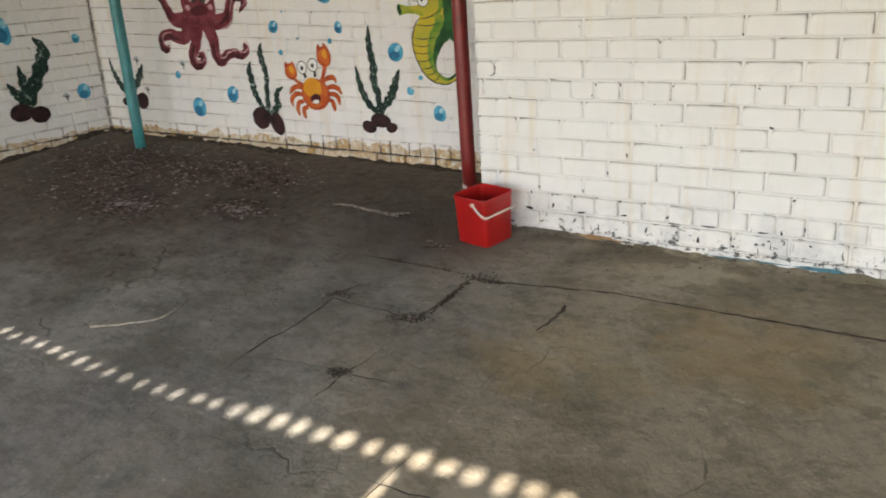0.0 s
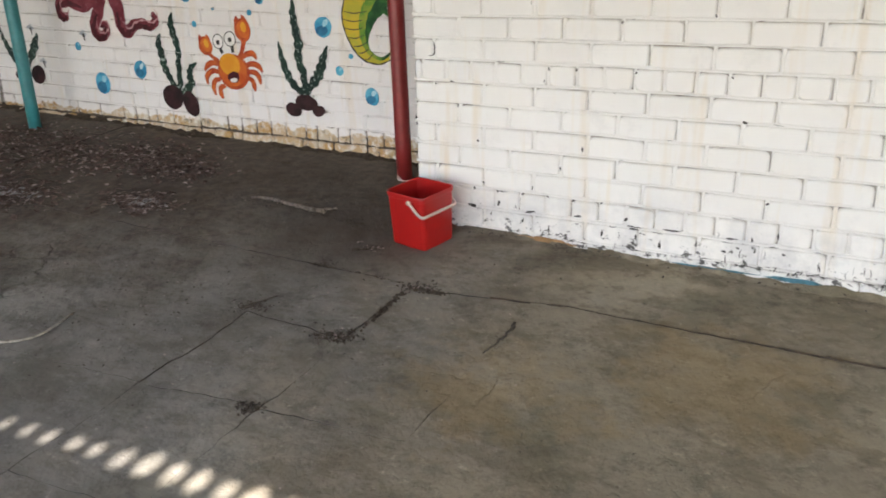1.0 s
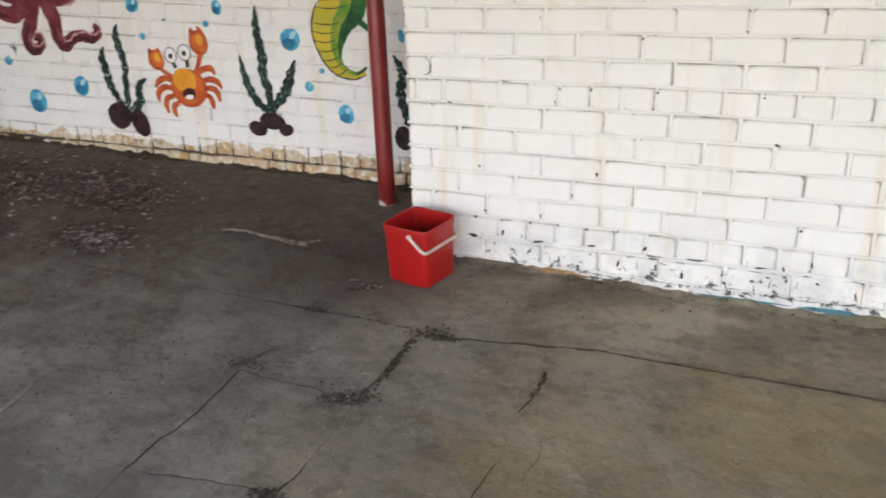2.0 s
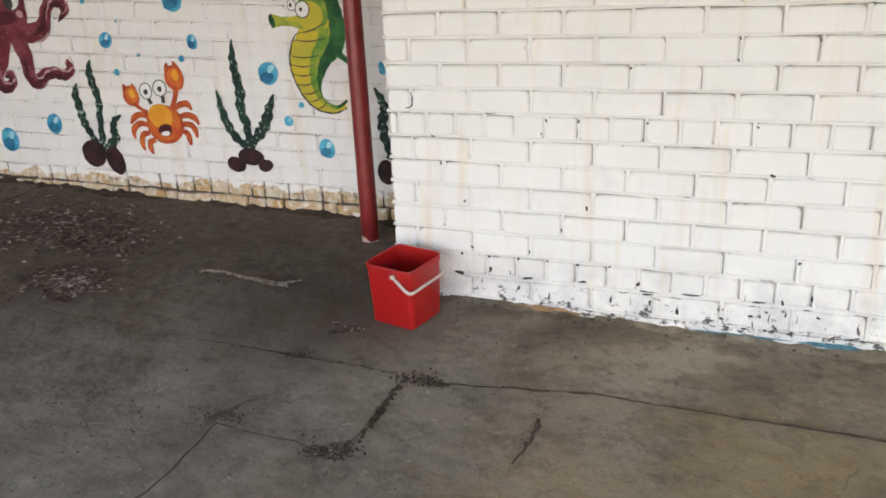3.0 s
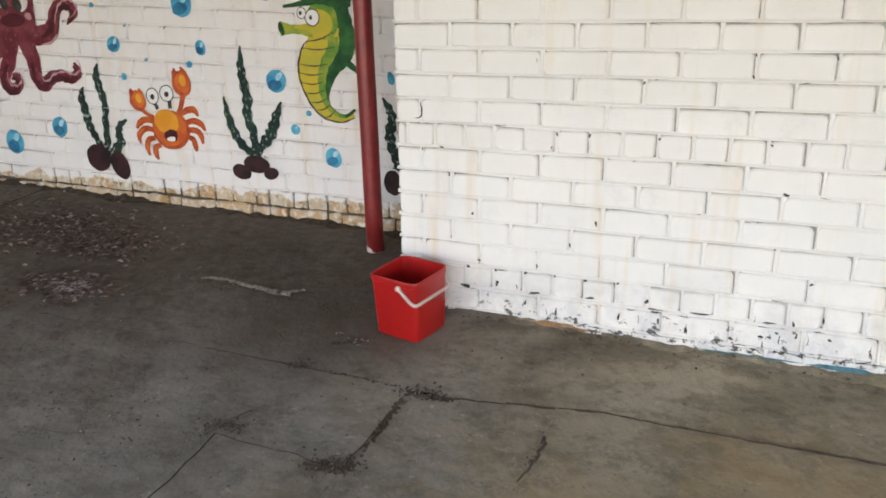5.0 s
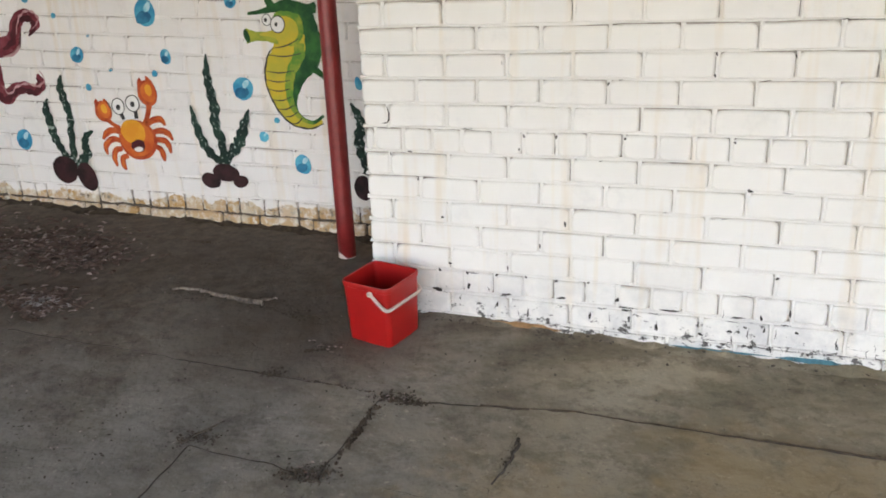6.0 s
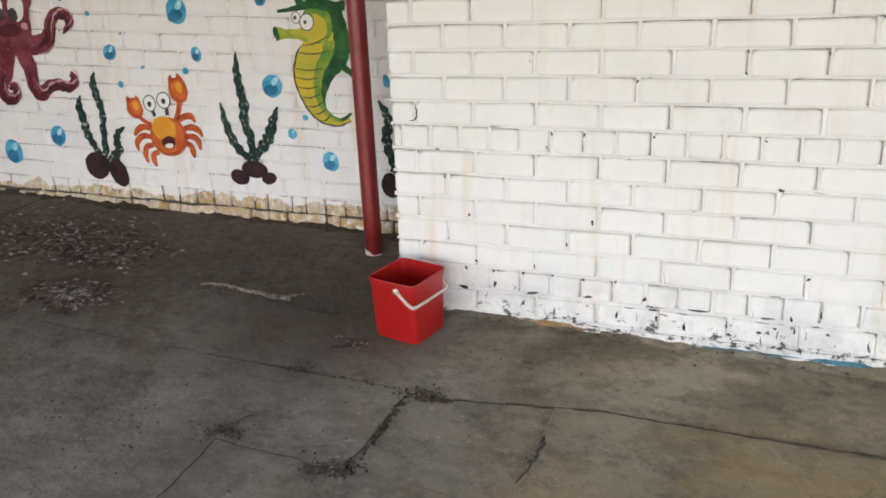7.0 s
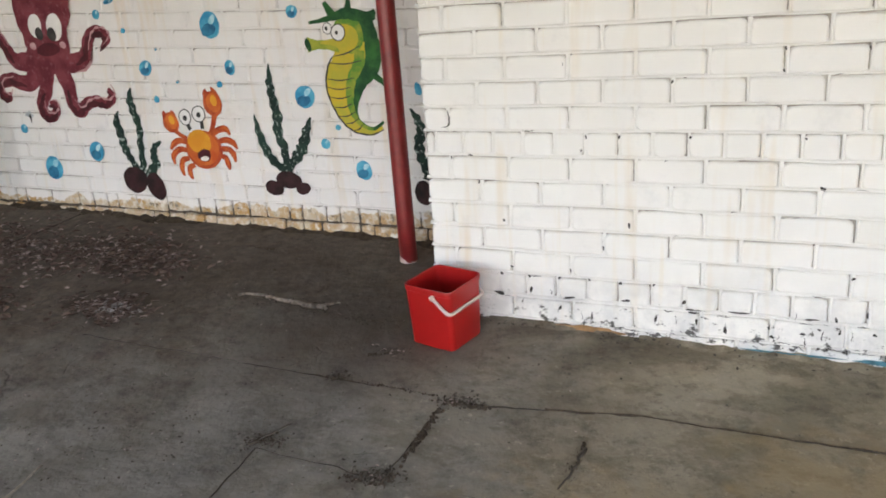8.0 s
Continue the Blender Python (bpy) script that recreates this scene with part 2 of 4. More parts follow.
def floor_z(x, y):
    """The yard falls gently towards the open side."""
    return -0.008 - 0.0247 * max(-6, min(6, x)) + 0.0637 * max(-7, min(1.0, y))


def tube(path, radius, sides=14, caps=True):
    """A tube along a path of points; radius: a number or one for each point."""
    bm = bmesh.new()
    rings = []
    pts = [Vector(p) for p in path]
    for i, p in enumerate(pts):
        d = (pts[min(i + 1, len(pts) - 1)] - pts[max(i - 1, 0)]).normalized()
        side = d.cross(Vector((0.3, 0.5, 0.81) if abs(d.z) < 0.9 else (1, 0, 0))).normalized()
        up = side.cross(d)
        r = radius[i] if isinstance(radius, (list, tuple)) else radius
        rings.append([bm.verts.new(p + r * (math.cos(a) * side + math.sin(a) * up)) for a in (math.tau * k / sides for k in range(sides))])
    for a, b in zip(rings, rings[1:]):
        for k in range(sides):
            bm.faces.new((a[k], a[(k + 1) % sides], b[(k + 1) % sides], b[k]))
    if caps:
        bm.faces.new(rings[0]), bm.faces.new(rings[-1])
    bmesh.ops.recalc_face_normals(bm, faces=bm.faces)
    return bm


def smooth_line(points, steps=7):
    """A smooth curve through a few points."""
    p = [Vector(v) for v in points]
    p = [2 * p[0] - p[1], *p, 2 * p[-1] - p[-2]]
    out = []
    for a, b, c, d in zip(p, p[1:], p[2:], p[3:]):
        for k in range(steps):
            t = k / steps
            out.append(0.5 * (2 * b + (c - a) * t + (2 * a - 5 * b + 4 * c - d) * t * t + (3 * b - a - 3 * c + d) * t ** 3))
    return out + [p[-2]]


# ---- structure ----
COURSE, PITCH, JOINT = 0.0885, 0.2265, 0.009
ROOF_Z, MURAL_Y, LEFT_X = 2.55, 0.69, -3.92

# ground: one sheet to the horizon
bm = bmesh.new()
xs = [-600, -60, -7, -5, -3, -1, 1, 3, 6, 60, 600]
ys = [-600, -60, -12, -7, -5, -3, -1, 1.0, 3, 60, 600]
grid = [[bm.verts.new((x, y, floor_z(x, y) - 0.0065)) for x in xs] for y in ys]
for j in range(len(ys) - 1):
    for i in range(len(xs) - 1):
        bm.faces.new((grid[j][i], grid[j][i + 1], grid[j + 1][i + 1], grid[j + 1][i]))
ground = tagged(part("ground", bm, DIRT), "dark packed dirt under the concrete yard", "ground", kind="structure")

# the projecting wall: mortar core, its bricks come at the end
wall_right = tagged(part("wall_right", box_bm(0.004, 6.0, 0.010, 0.68, -0.3, ROOF_Z), JOINT_WHITE),
                    "thickly white-painted brick wall with chipped lower courses", "wall", kind="structure")
wall_mural = tagged(part("wall_mural", box_bm(LEFT_X - 0.25, 6.0, MURAL_Y + 0.007, MURAL_Y + 0.25, -0.3, ROOF_Z), JOINT_MURAL),
                    "white-painted brick wall with a painted sea mural and peeling base", "wall", kind="structure")
wall_left = tagged(part("wall_left", box_bm(LEFT_X - 0.25, LEFT_X - 0.007, -4.5, MURAL_Y + 0.004, -0.4, ROOF_Z), JOINT_MURAL),
                   "white-painted brick side wall with sea mural and peeling base", "wall", kind="structure")

# canopy: sheets on both sides of a closing strip whose corrugations leave a row of gaps
HOLE_T = (ROOF_Z + 0.14) / -SUN_WAY.z
HOLE_AT = Vector((0.77, -1.755, -0.14)) - SUN_WAY * HOLE_T        # gap from which the light streak starts
ROW_TURN = math.atan2(0.06, 1.0)
ROW = Matrix.Translation((HOLE_AT.x, HOLE_AT.y, ROOF_Z)) @ Matrix.Rotation(ROW_TURN, 4, "Z")


def strip_with_gaps(first, last, step, depth):
    """A flat closing strip along x with one round gap in each step, of uneven size."""
    bm = bmesh.new()
    rnd = random.Random(5)
    for k in range(first, last):
        x0, x1 = k * step, (k + 1) * step
        fade = 1.0 if k > -9 else 0.62
        a, b = step * rnd.uniform(0.24, 0.38) * fade, depth * rnd.uniform(0.20, 0.31) * fade
        cx, cy = (x0 + x1) / 2 + rnd.uniform(-0.006, 0.006), rnd.uniform(-0.006, 0.006)
        ring, outer = [], []
        for s in range(16):
            t = math.tau * s / 16
            ct, st = math.cos(t), math.sin(t)
            ring.append(bm.verts.new((cx + a * ct * rnd.uniform(0.85, 1.1), cy + b * st * rnd.uniform(0.85, 1.1), 0)))
            q = 1 / max(abs(ct), abs(st))
            outer.append(bm.verts.new(((x0 + x1) / 2 + step / 2 * ct * q, depth / 2 * st * q, 0)))
        for s in range(16):
            bm.faces.new((ring[s], ring[(s + 1) % 16], outer[(s + 1) % 16], outer[s]))
    return bm


DEPTH = 0.16
roof = tagged(new("ceiling"), "grey corrugated canopy roof with a gapped sheet joint", "ceiling", kind="structure")
bm = strip_with_gaps(-52, 45, 0.0885, DEPTH)
half = DEPTH / 2
for x0, x1 in ((-4.6, -1.08), (-1.08, 4.0)):
    box(bm, x0, x1, half, 9.5, -0.004, 0.02)
for x0, x1 in ((-4.6, -1.08), (-1.08, -0.013)):
    box(bm, x0, x1, -1.3, -half, -0.004, 0.02)
box(bm, 0.013, 4.0, -1.3, -half, -0.004, 0.02)
box(bm, -0.013, 0.013, -1.3, -0.62, -0.004, 0.02)
box(bm, -9.0, -4.6, -1.3, 9.5, -0.004, 0.02)
box(bm, 4.0, 9.0, -1.3, 9.5, -0.004, 0.02)
for v in bm.verts:                          # unseen sheets bent so that the row of light spots curves
    v.co.y += 0.10 * max(0.0, -1.08 - v.co.x)
bm.transform(ROW)
sheet = part("roof_sheet", bm, ROOFING, roof)

# ---- poles ----
def pole(name, x, y, radius, mat, label, lean=(0, 0)):
    thing = tagged(new(name), label, "pole")
    thing.location = (x, y, floor_z(x, y) - 0.02)
    n = 12
    h = ROOF_Z - thing.location.z - 0.01
    bm = tube([(lean[0] * h * i / n, lean[1] * h * i / n, h * i / n) for i in range(n + 1)], radius, 24)
    part("pipe", bm, mat, thing, smooth=True)
    return thing


red = pole("post", -0.346, 0.452, 0.040, RED_PIPE, "dark red painted round steel post with chipped foot", (-0.010, 0.0))
def foot_chip(post, radius, seed):
    """Bare pale metal round the foot, with a ragged upper edge."""
    rnd = random.Random(seed)
    bm = bmesh.new()
    low, top = [], []
    for k in range(25):
        a = math.tau * k / 24
        x, y = (radius + 0.0012) * math.cos(a), (radius + 0.0012) * math.sin(a)
        low.append(bm.verts.new((x, y, 0.0)))
        top.append(bm.verts.new((x, y, 0.018 + 0.026 * max(0, math.cos(a - 3.6)) + rnd.uniform(0, 0.008))))
    for k in range(24):
        bm.faces.new((low[k], low[k + 1], top[k + 1], top[k]))
    part("bare_foot", bm, BARE_STEEL, post, "pale chipped primer round the foot")


foot_chip(red, 0.040, 4)
teal = pole("post", -3.15, 0.37, 0.040, TEAL_PIPE, "teal painted round steel post standing near the corner")

# ---- bucket ----
def rounded_square(bm, side, corner, z, n=5):
    out = []
    h = side / 2 - corner
    for q, (sx, sy) in enumerate(((1, 1), (-1, 1), (-1, -1), (1, -1))):
        for k in range(n + 1):
            a = math.pi / 2 * (q + k / n)
            out.append(bm.verts.new((sx * h + corner * math.cos(a), sy * h + corner * math.sin(a), z)))
    return out


def make_bucket():
    thing = tagged(new("bucket"), "square red plastic bucket with white handle on concrete", "bucket")
    bm = bmesh.new()
    levels = [(0.184, 0.018, 0.0), (0.189, 0.022, 0.006), (0.199, 0.024, 0.15), (0.203, 0.024, 0.214), (0.209, 0.026, 0.216), (0.211, 0.026, 0.232),
              (0.208, 0.025, 0.236), (0.199, 0.022, 0.234), (0.196, 0.022, 0.20), (0.176, 0.018, 0.008)]
    rings = [rounded_square(bm, *lv) for lv in levels]
    for a, b in zip(rings, rings[1:]):
        n = len(a)
        for k in range(n):
            bm.faces.new((a[k], a[(k + 1) % n], b[(k + 1) % n], b[k]))
    bm.faces.new(list(reversed(rings[0])))
    bm.faces.new(rings[-1])
    bmesh.ops.recalc_face_normals(bm, faces=bm.faces)
    body = part("body", bm, BUCKET_RED, thing, smooth=True)
    body.data.set_sharp_from_angle(angle=radians(40))
    # a flat plastic bail swung down on one side
    way = [(0.030, -0.108, 0.208), (0.056, -0.110, 0.188), (0.080, -0.110, 0.168), (0.095, -0.106, 0.157), (0.103, -0.092, 0.154), (0.105, -0.05, 0.155), (0.105, 0.05, 0.155),
           (0.103, 0.092, 0.154), (0.095, 0.106, 0.157), (0.080, 0.110, 0.168), (0.056, 0.110, 0.188), (0.030, 0.108, 0.208)]
    bm = tube([tuple(p) for p in smooth_line(way, 4)], 0.0065, 10)
    handle = part("handle", bm, HANDLE_WHITE, thing, "white plastic carrying handle", smooth=True)
    for s in (-1, 1):
        bm = tube([(0.030, s * 0.099, 0.208), (0.030, s * 0.115, 0.208)], 0.009, 14)
        part("pivot", bm, HANDLE_WHITE, handle, smooth=True)
    return thing


bucket = make_bucket()
bucket.matrix_world = pose(0.130, -0.192, floor_z(0.130, -0.192), 3.6, 1.4, -12)


# ---- mural: flat painted shapes ----
WALLS = {"mural": lambda u, z, lift: (u, MURAL_Y - 0.0035 - 0.35 * lift, z), "left": lambda u, z, lift: (LEFT_X + 0.0035 + 0.35 * lift, u, z)}


def oval(wall, u, z, ru, rz, lift=0.0, tilt=0.0, rough=0.03, seed=1):
    """A hand-painted oval, a little uneven."""
    bm = bmesh.new()
    rnd = random.Random(seed)
    ph = [rnd.uniform(0, 6.28) for _ in range(3)]
    vs = []
    for k in range(36):
        a = math.tau * k / 36
        w = 1 + rough * (math.sin(2 * a + ph[0]) + 0.6 * math.sin(3 * a + ph[1]) + 0.4 * math.sin(7 * a + ph[2]))
        x, y = ru * w * math.cos(a), rz * w * math.sin(a)
        vs.append(bm.verts.new(WALLS[wall](u + x * math.cos(tilt) - y * math.sin(tilt), z + x * math.sin(tilt) + y * math.cos(tilt), lift)))
    bm.faces.new(vs)
    return bm


def stroke(wall, points, widths, lift=0.0, ripple=0.0, seed=1):
    """A painted stroke along a curve, its width running through the given ones, with a rippled edge."""
    bm = bmesh.new()
    rnd = random.Random(seed)
    line = smooth_line([(u, z, 0) for u, z in points])
    n = len(line) - 1
    ph = rnd.uniform(0, 6.28)
    pairs = []
    for i, p in enumerate(line):
        d = line[min(i + 1, n)] - line[max(i - 1, 0)]
        s = Vector((-d.y, d.x, 0)).normalized()
        f = i / n * (len(widths) - 1)
        k = min(int(f), len(widths) - 2)
        w = widths[k] + (widths[k + 1] - widths[k]) * (f - k)
        a = w * (1 + ripple * math.sin(i * 1.1 + ph)) / 2
        b = w * (1 + ripple * math.sin(i * 1.3 + ph + 2)) / 2
        pairs.append([bm.verts.new(WALLS[wall](q.x, q.y, lift)) for q in (p + s * a, p - s * b)])
    for a, b in zip(pairs, pairs[1:]):
        bm.faces.new((a[0], a[1], b[1], b[0]))
    return bm


def motif(label):
    group = "bubbles of the sea mural" if "bubble" in label or "dot" in label else "weeds of the sea mural" if "weed" in label else ""
    return tagged(new("wall_painting"), label, "mural", group)


BUBBLE = mural_paint("blue_mural_paint", (0.03, 0.24, 0.42), (0.10, 0.42, 0.58), 11)
BUBBLE_DARK = mural_paint("deep_blue_mural_paint", (0.012, 0.10, 0.20), (0.03, 0.20, 0.34), 11)
BUBBLE_PALE = mural_paint("pale_blue_mural_paint", (0.22, 0.52, 0.62), (0.45, 0.66, 0.72), 18)
BUBBLE_GREY = mural_paint("grey_mural_paint", (0.30, 0.33, 0.36), (0.5, 0.52, 0.54), 20)
WEED = mural_paint("black_green_mural_paint", (0.008, 0.022, 0.018), (0.016, 0.045, 0.032), 14, fleck=(0.42, 0.5, 0.46))
ROCK = mural_paint("black_maroon_mural_paint", (0.014, 0.007, 0.008), (0.045, 0.016, 0.018), 14)
MAROON = mural_paint("maroon_mural_paint", (0.13, 0.018, 0.028), (0.21, 0.045, 0.06), 9, fleck=(0.24, 0.09, 0.11))
MAROON_DARK = mural_paint("dark_maroon_mural_paint", (0.05, 0.008, 0.012), (0.09, 0.014, 0.02), 9)
PINK = mural_paint("dusty_pink_mural_paint", (0.42, 0.22, 0.24), (0.55, 0.36, 0.36), 12)
ORANGE = mural_paint("orange_mural_paint", (0.50, 0.085, 0.018), (0.62, 0.16, 0.03), 10)
RED_ORANGE = mural_paint("red_orange_mural_paint", (0.34, 0.042, 0.016), (0.52, 0.11, 0.03), 22)
AMBER = mural_paint("amber_mural_paint", (0.66, 0.27, 0.02), (0.72, 0.36, 0.035), 10)
YELLOW = mural_paint("yellow_mural_paint", (0.56, 0.42, 0.03), (0.42, 0.38, 0.04), 10)
LIME = mural_paint("lime_mural_paint", (0.10, 0.24, 0.03), (0.34, 0.36, 0.04), 12)
LEAF_GREEN = mural_paint("green_mural_paint", (0.008, 0.055, 0.018), (0.03, 0.14, 0.03), 10)
OFFWHITE = mural_paint("white_mural_paint", (0.74, 0.73, 0.72), (0.8, 0.79, 0.78), 10)
LINE = mural_paint("dark_outline_paint", (0.03, 0.03, 0.03), (0.06, 0.06, 0.055), 30)


def bubble(wall, u, z, ru, rz, seed, tilt=0.25):
    small = ru < 0.022
    thing = motif("small grey-blue painted dot on white brick wall" if small else "blue painted bubble with pale highlight on white brick wall")
    part("disc", oval(wall, u, z, ru, rz, 0, tilt, 0.03, seed), BUBBLE_GREY if ru < 0.016 else BUBBLE, thing)
    part("shade", oval(wall, u - ru * 0.18, z - rz * 0.36, ru * 0.70, rz * 0.50, 0.0015, tilt, 0.05, seed + 3), BUBBLE_DARK if ru > 0.03 else BUBBLE, thing)
    if not small:
        part("highlight", oval(wall, u + ru * 0.30, z + rz * 0.40, ru * 0.42, rz * 0.26, 0.003, tilt + 0.7, 0.08, seed + 7), BUBBLE_PALE, thing)


for i, (u, z, ru, rz) in enumerate((
        (-1.496, 1.122, 0.064, 0.065), (-1.966, 0.921, 0.044, 0.041), (-2.438, 0.464, 0.057, 0.056), (-2.810, 0.359, 0.067, 0.073), (-0.973, 0.756, 0.056, 0.057), (-0.677, 0.395, 0.044, 0.048), (-1.406, 0.909, 0.032, 0.037),
        (-0.994, 1.161, 0.032, 0.031), (-2.252, 1.213, 0.025, 0.026), (-0.882, 0.524, 0.026, 0.026), (-0.800, 0.606, 0.016, 0.014), (-0.351, 0.784, 0.017, 0.031), (-1.923, 0.755, 0.019, 0.019), (-1.486, 0.826, 0.018, 0.017),
        (-1.759, 0.845, 0.015, 0.009), (-1.873, 1.018, 0.012, 0.009), (-2.079, 1.120, 0.016, 0.014), (-2.993, 0.593, 0.029, 0.027), (-2.145, 1.277, 0.039, 0.014))):
    bubble("mural", u, z, ru, rz, i)
for i, (u, z, ru, rz) in enumerate(((0.500, 0.477, 0.056, 0.062), (0.516, 0.881, 0.033, 0.037), (-0.051, 0.989, 0.058, 0.103))):
    bubble("left", u, z, ru, rz, 40 + i)


def weed(wall, fronds, rocks, seed):
    """A painted weed: rippled fronds that rise from dark rounded stones."""
    thing = motif("dark green painted weed rising from black stones on white wall")
    for k, (points, widths) in enumerate(fronds):
        part("frond", stroke(wall, [*points, (points[-1][0] * 0.7 + rocks[0][0] * 0.3, points[-1][1] - 0.03)], [w * 1.15 for w in (*widths, widths[-1])], 0.0012 * k, 0.20, seed + k), WEED, thing)
    for k, (u, z, ru, rz, tilt) in enumerate(rocks):
        part("stone", oval(wall, u, z, ru * 1.1, rz * 1.1, 0.005 + 0.0012 * k, tilt, 0.035, seed + 20 + k), ROCK, thing)


weed("mural", [([(-2.099, 0.819), (-2.117, 0.758), (-2.105, 0.686), (-2.084, 0.602), (-2.097, 0.507), (-2.103, 0.392)], (0.010, 0.044, 0.046, 0.040, 0.038, 0.040)),
               ([(-2.220, 0.693), (-2.243, 0.637), (-2.228, 0.557), (-2.216, 0.487), (-2.187, 0.429), (-2.157, 0.378)], (0.010, 0.044, 0.050, 0.048, 0.040, 0.034)),
               ([(-1.942, 0.525), (-1.993, 0.496), (-2.012, 0.448), (-2.006, 0.401), (-2.055, 0.348)], (0.010, 0.034, 0.044, 0.050, 0.055))],
     [(-2.178, 0.305, 0.081, 0.069, -0.2), (-2.030, 0.271, 0.058, 0.072, 0.4)], 3)
weed("mural", [([(-1.167, 0.922), (-1.174, 0.834), (-1.168, 0.758), (-1.152, 0.665), (-1.158, 0.579), (-1.131, 0.484), (-1.133, 0.396)], (0.006, 0.038, 0.044, 0.050, 0.048, 0.044, 0.034)),
               ([(-1.294, 0.671), (-1.279, 0.587), (-1.251, 0.499), (-1.208, 0.432), (-1.155, 0.389)], (0.008, 0.036, 0.044, 0.042, 0.032)),
               ([(-0.954, 0.656), (-0.986, 0.588), (-1.017, 0.514), (-1.054, 0.464), (-1.116, 0.396)], (0.010, 0.042, 0.056, 0.052, 0.036))],
     [(-1.128, 0.334, 0.073, 0.041, 0.0), (-1.223, 0.289, 0.053, 0.036, -0.1), (-1.044, 0.292, 0.041, 0.029, 0.1)], 9)
weed("mural", [([(-0.400, 0.694), (-0.369, 0.649), (-0.352, 0.596), (-0.367, 0.530), (-0.358, 0.463), (-0.334, 0.387)], (0.008, 0.034, 0.040, 0.046, 0.044, 0.034)),
               ([(-0.189, 0.662), (-0.224, 0.571), (-0.259, 0.491), (-0.310, 0.396)], (0.010, 0.036, 0.044, 0.034))],
     [(-0.359, 0.293, 0.044, 0.055, 0.0), (-0.285, 0.287, 0.041, 0.039, 0.1)], 14)
weed("mural", [([(-3.787, 0.717), (-3.775, 0.642), (-3.742, 0.571), (-3.699, 0.508), (-3.639, 0.437)], (0.008, 0.030, 0.044, 0.055, 0.045)),
               ([(-3.393, 0.667), (-3.438, 0.590), (-3.494, 0.519), (-3.573, 0.439)], (0.015, 0.062, 0.055, 0.05))],
     [(-3.621, 0.377, 0.079, 0.037, 0.1), (-3.457, 0.386, 0.070, 0.056, 0.45)], 21)
weed("left", [([(0.166, 0.921), (0.226, 0.828), (0.191, 0.720), (0.109, 0.584), (0.035, 0.444)], (0.012, 0.085, 0.10, 0.09, 0.07)),
              ([(0.007, 0.734), (0.019, 0.638), (0.030, 0.533), (0.035, 0.444)], (0.012, 0.06, 0.07, 0.05)),
              ([(-0.103, 0.618), (-0.062, 0.555), (-0.023, 0.499), (0.016, 0.439)], (0.012, 0.055, 0.06, 0.05))],
     [(-0.043, 0.394, 0.077, 0.061, 0.0), (0.102, 0.361, 0.076, 0.057, 0.0)], 27)


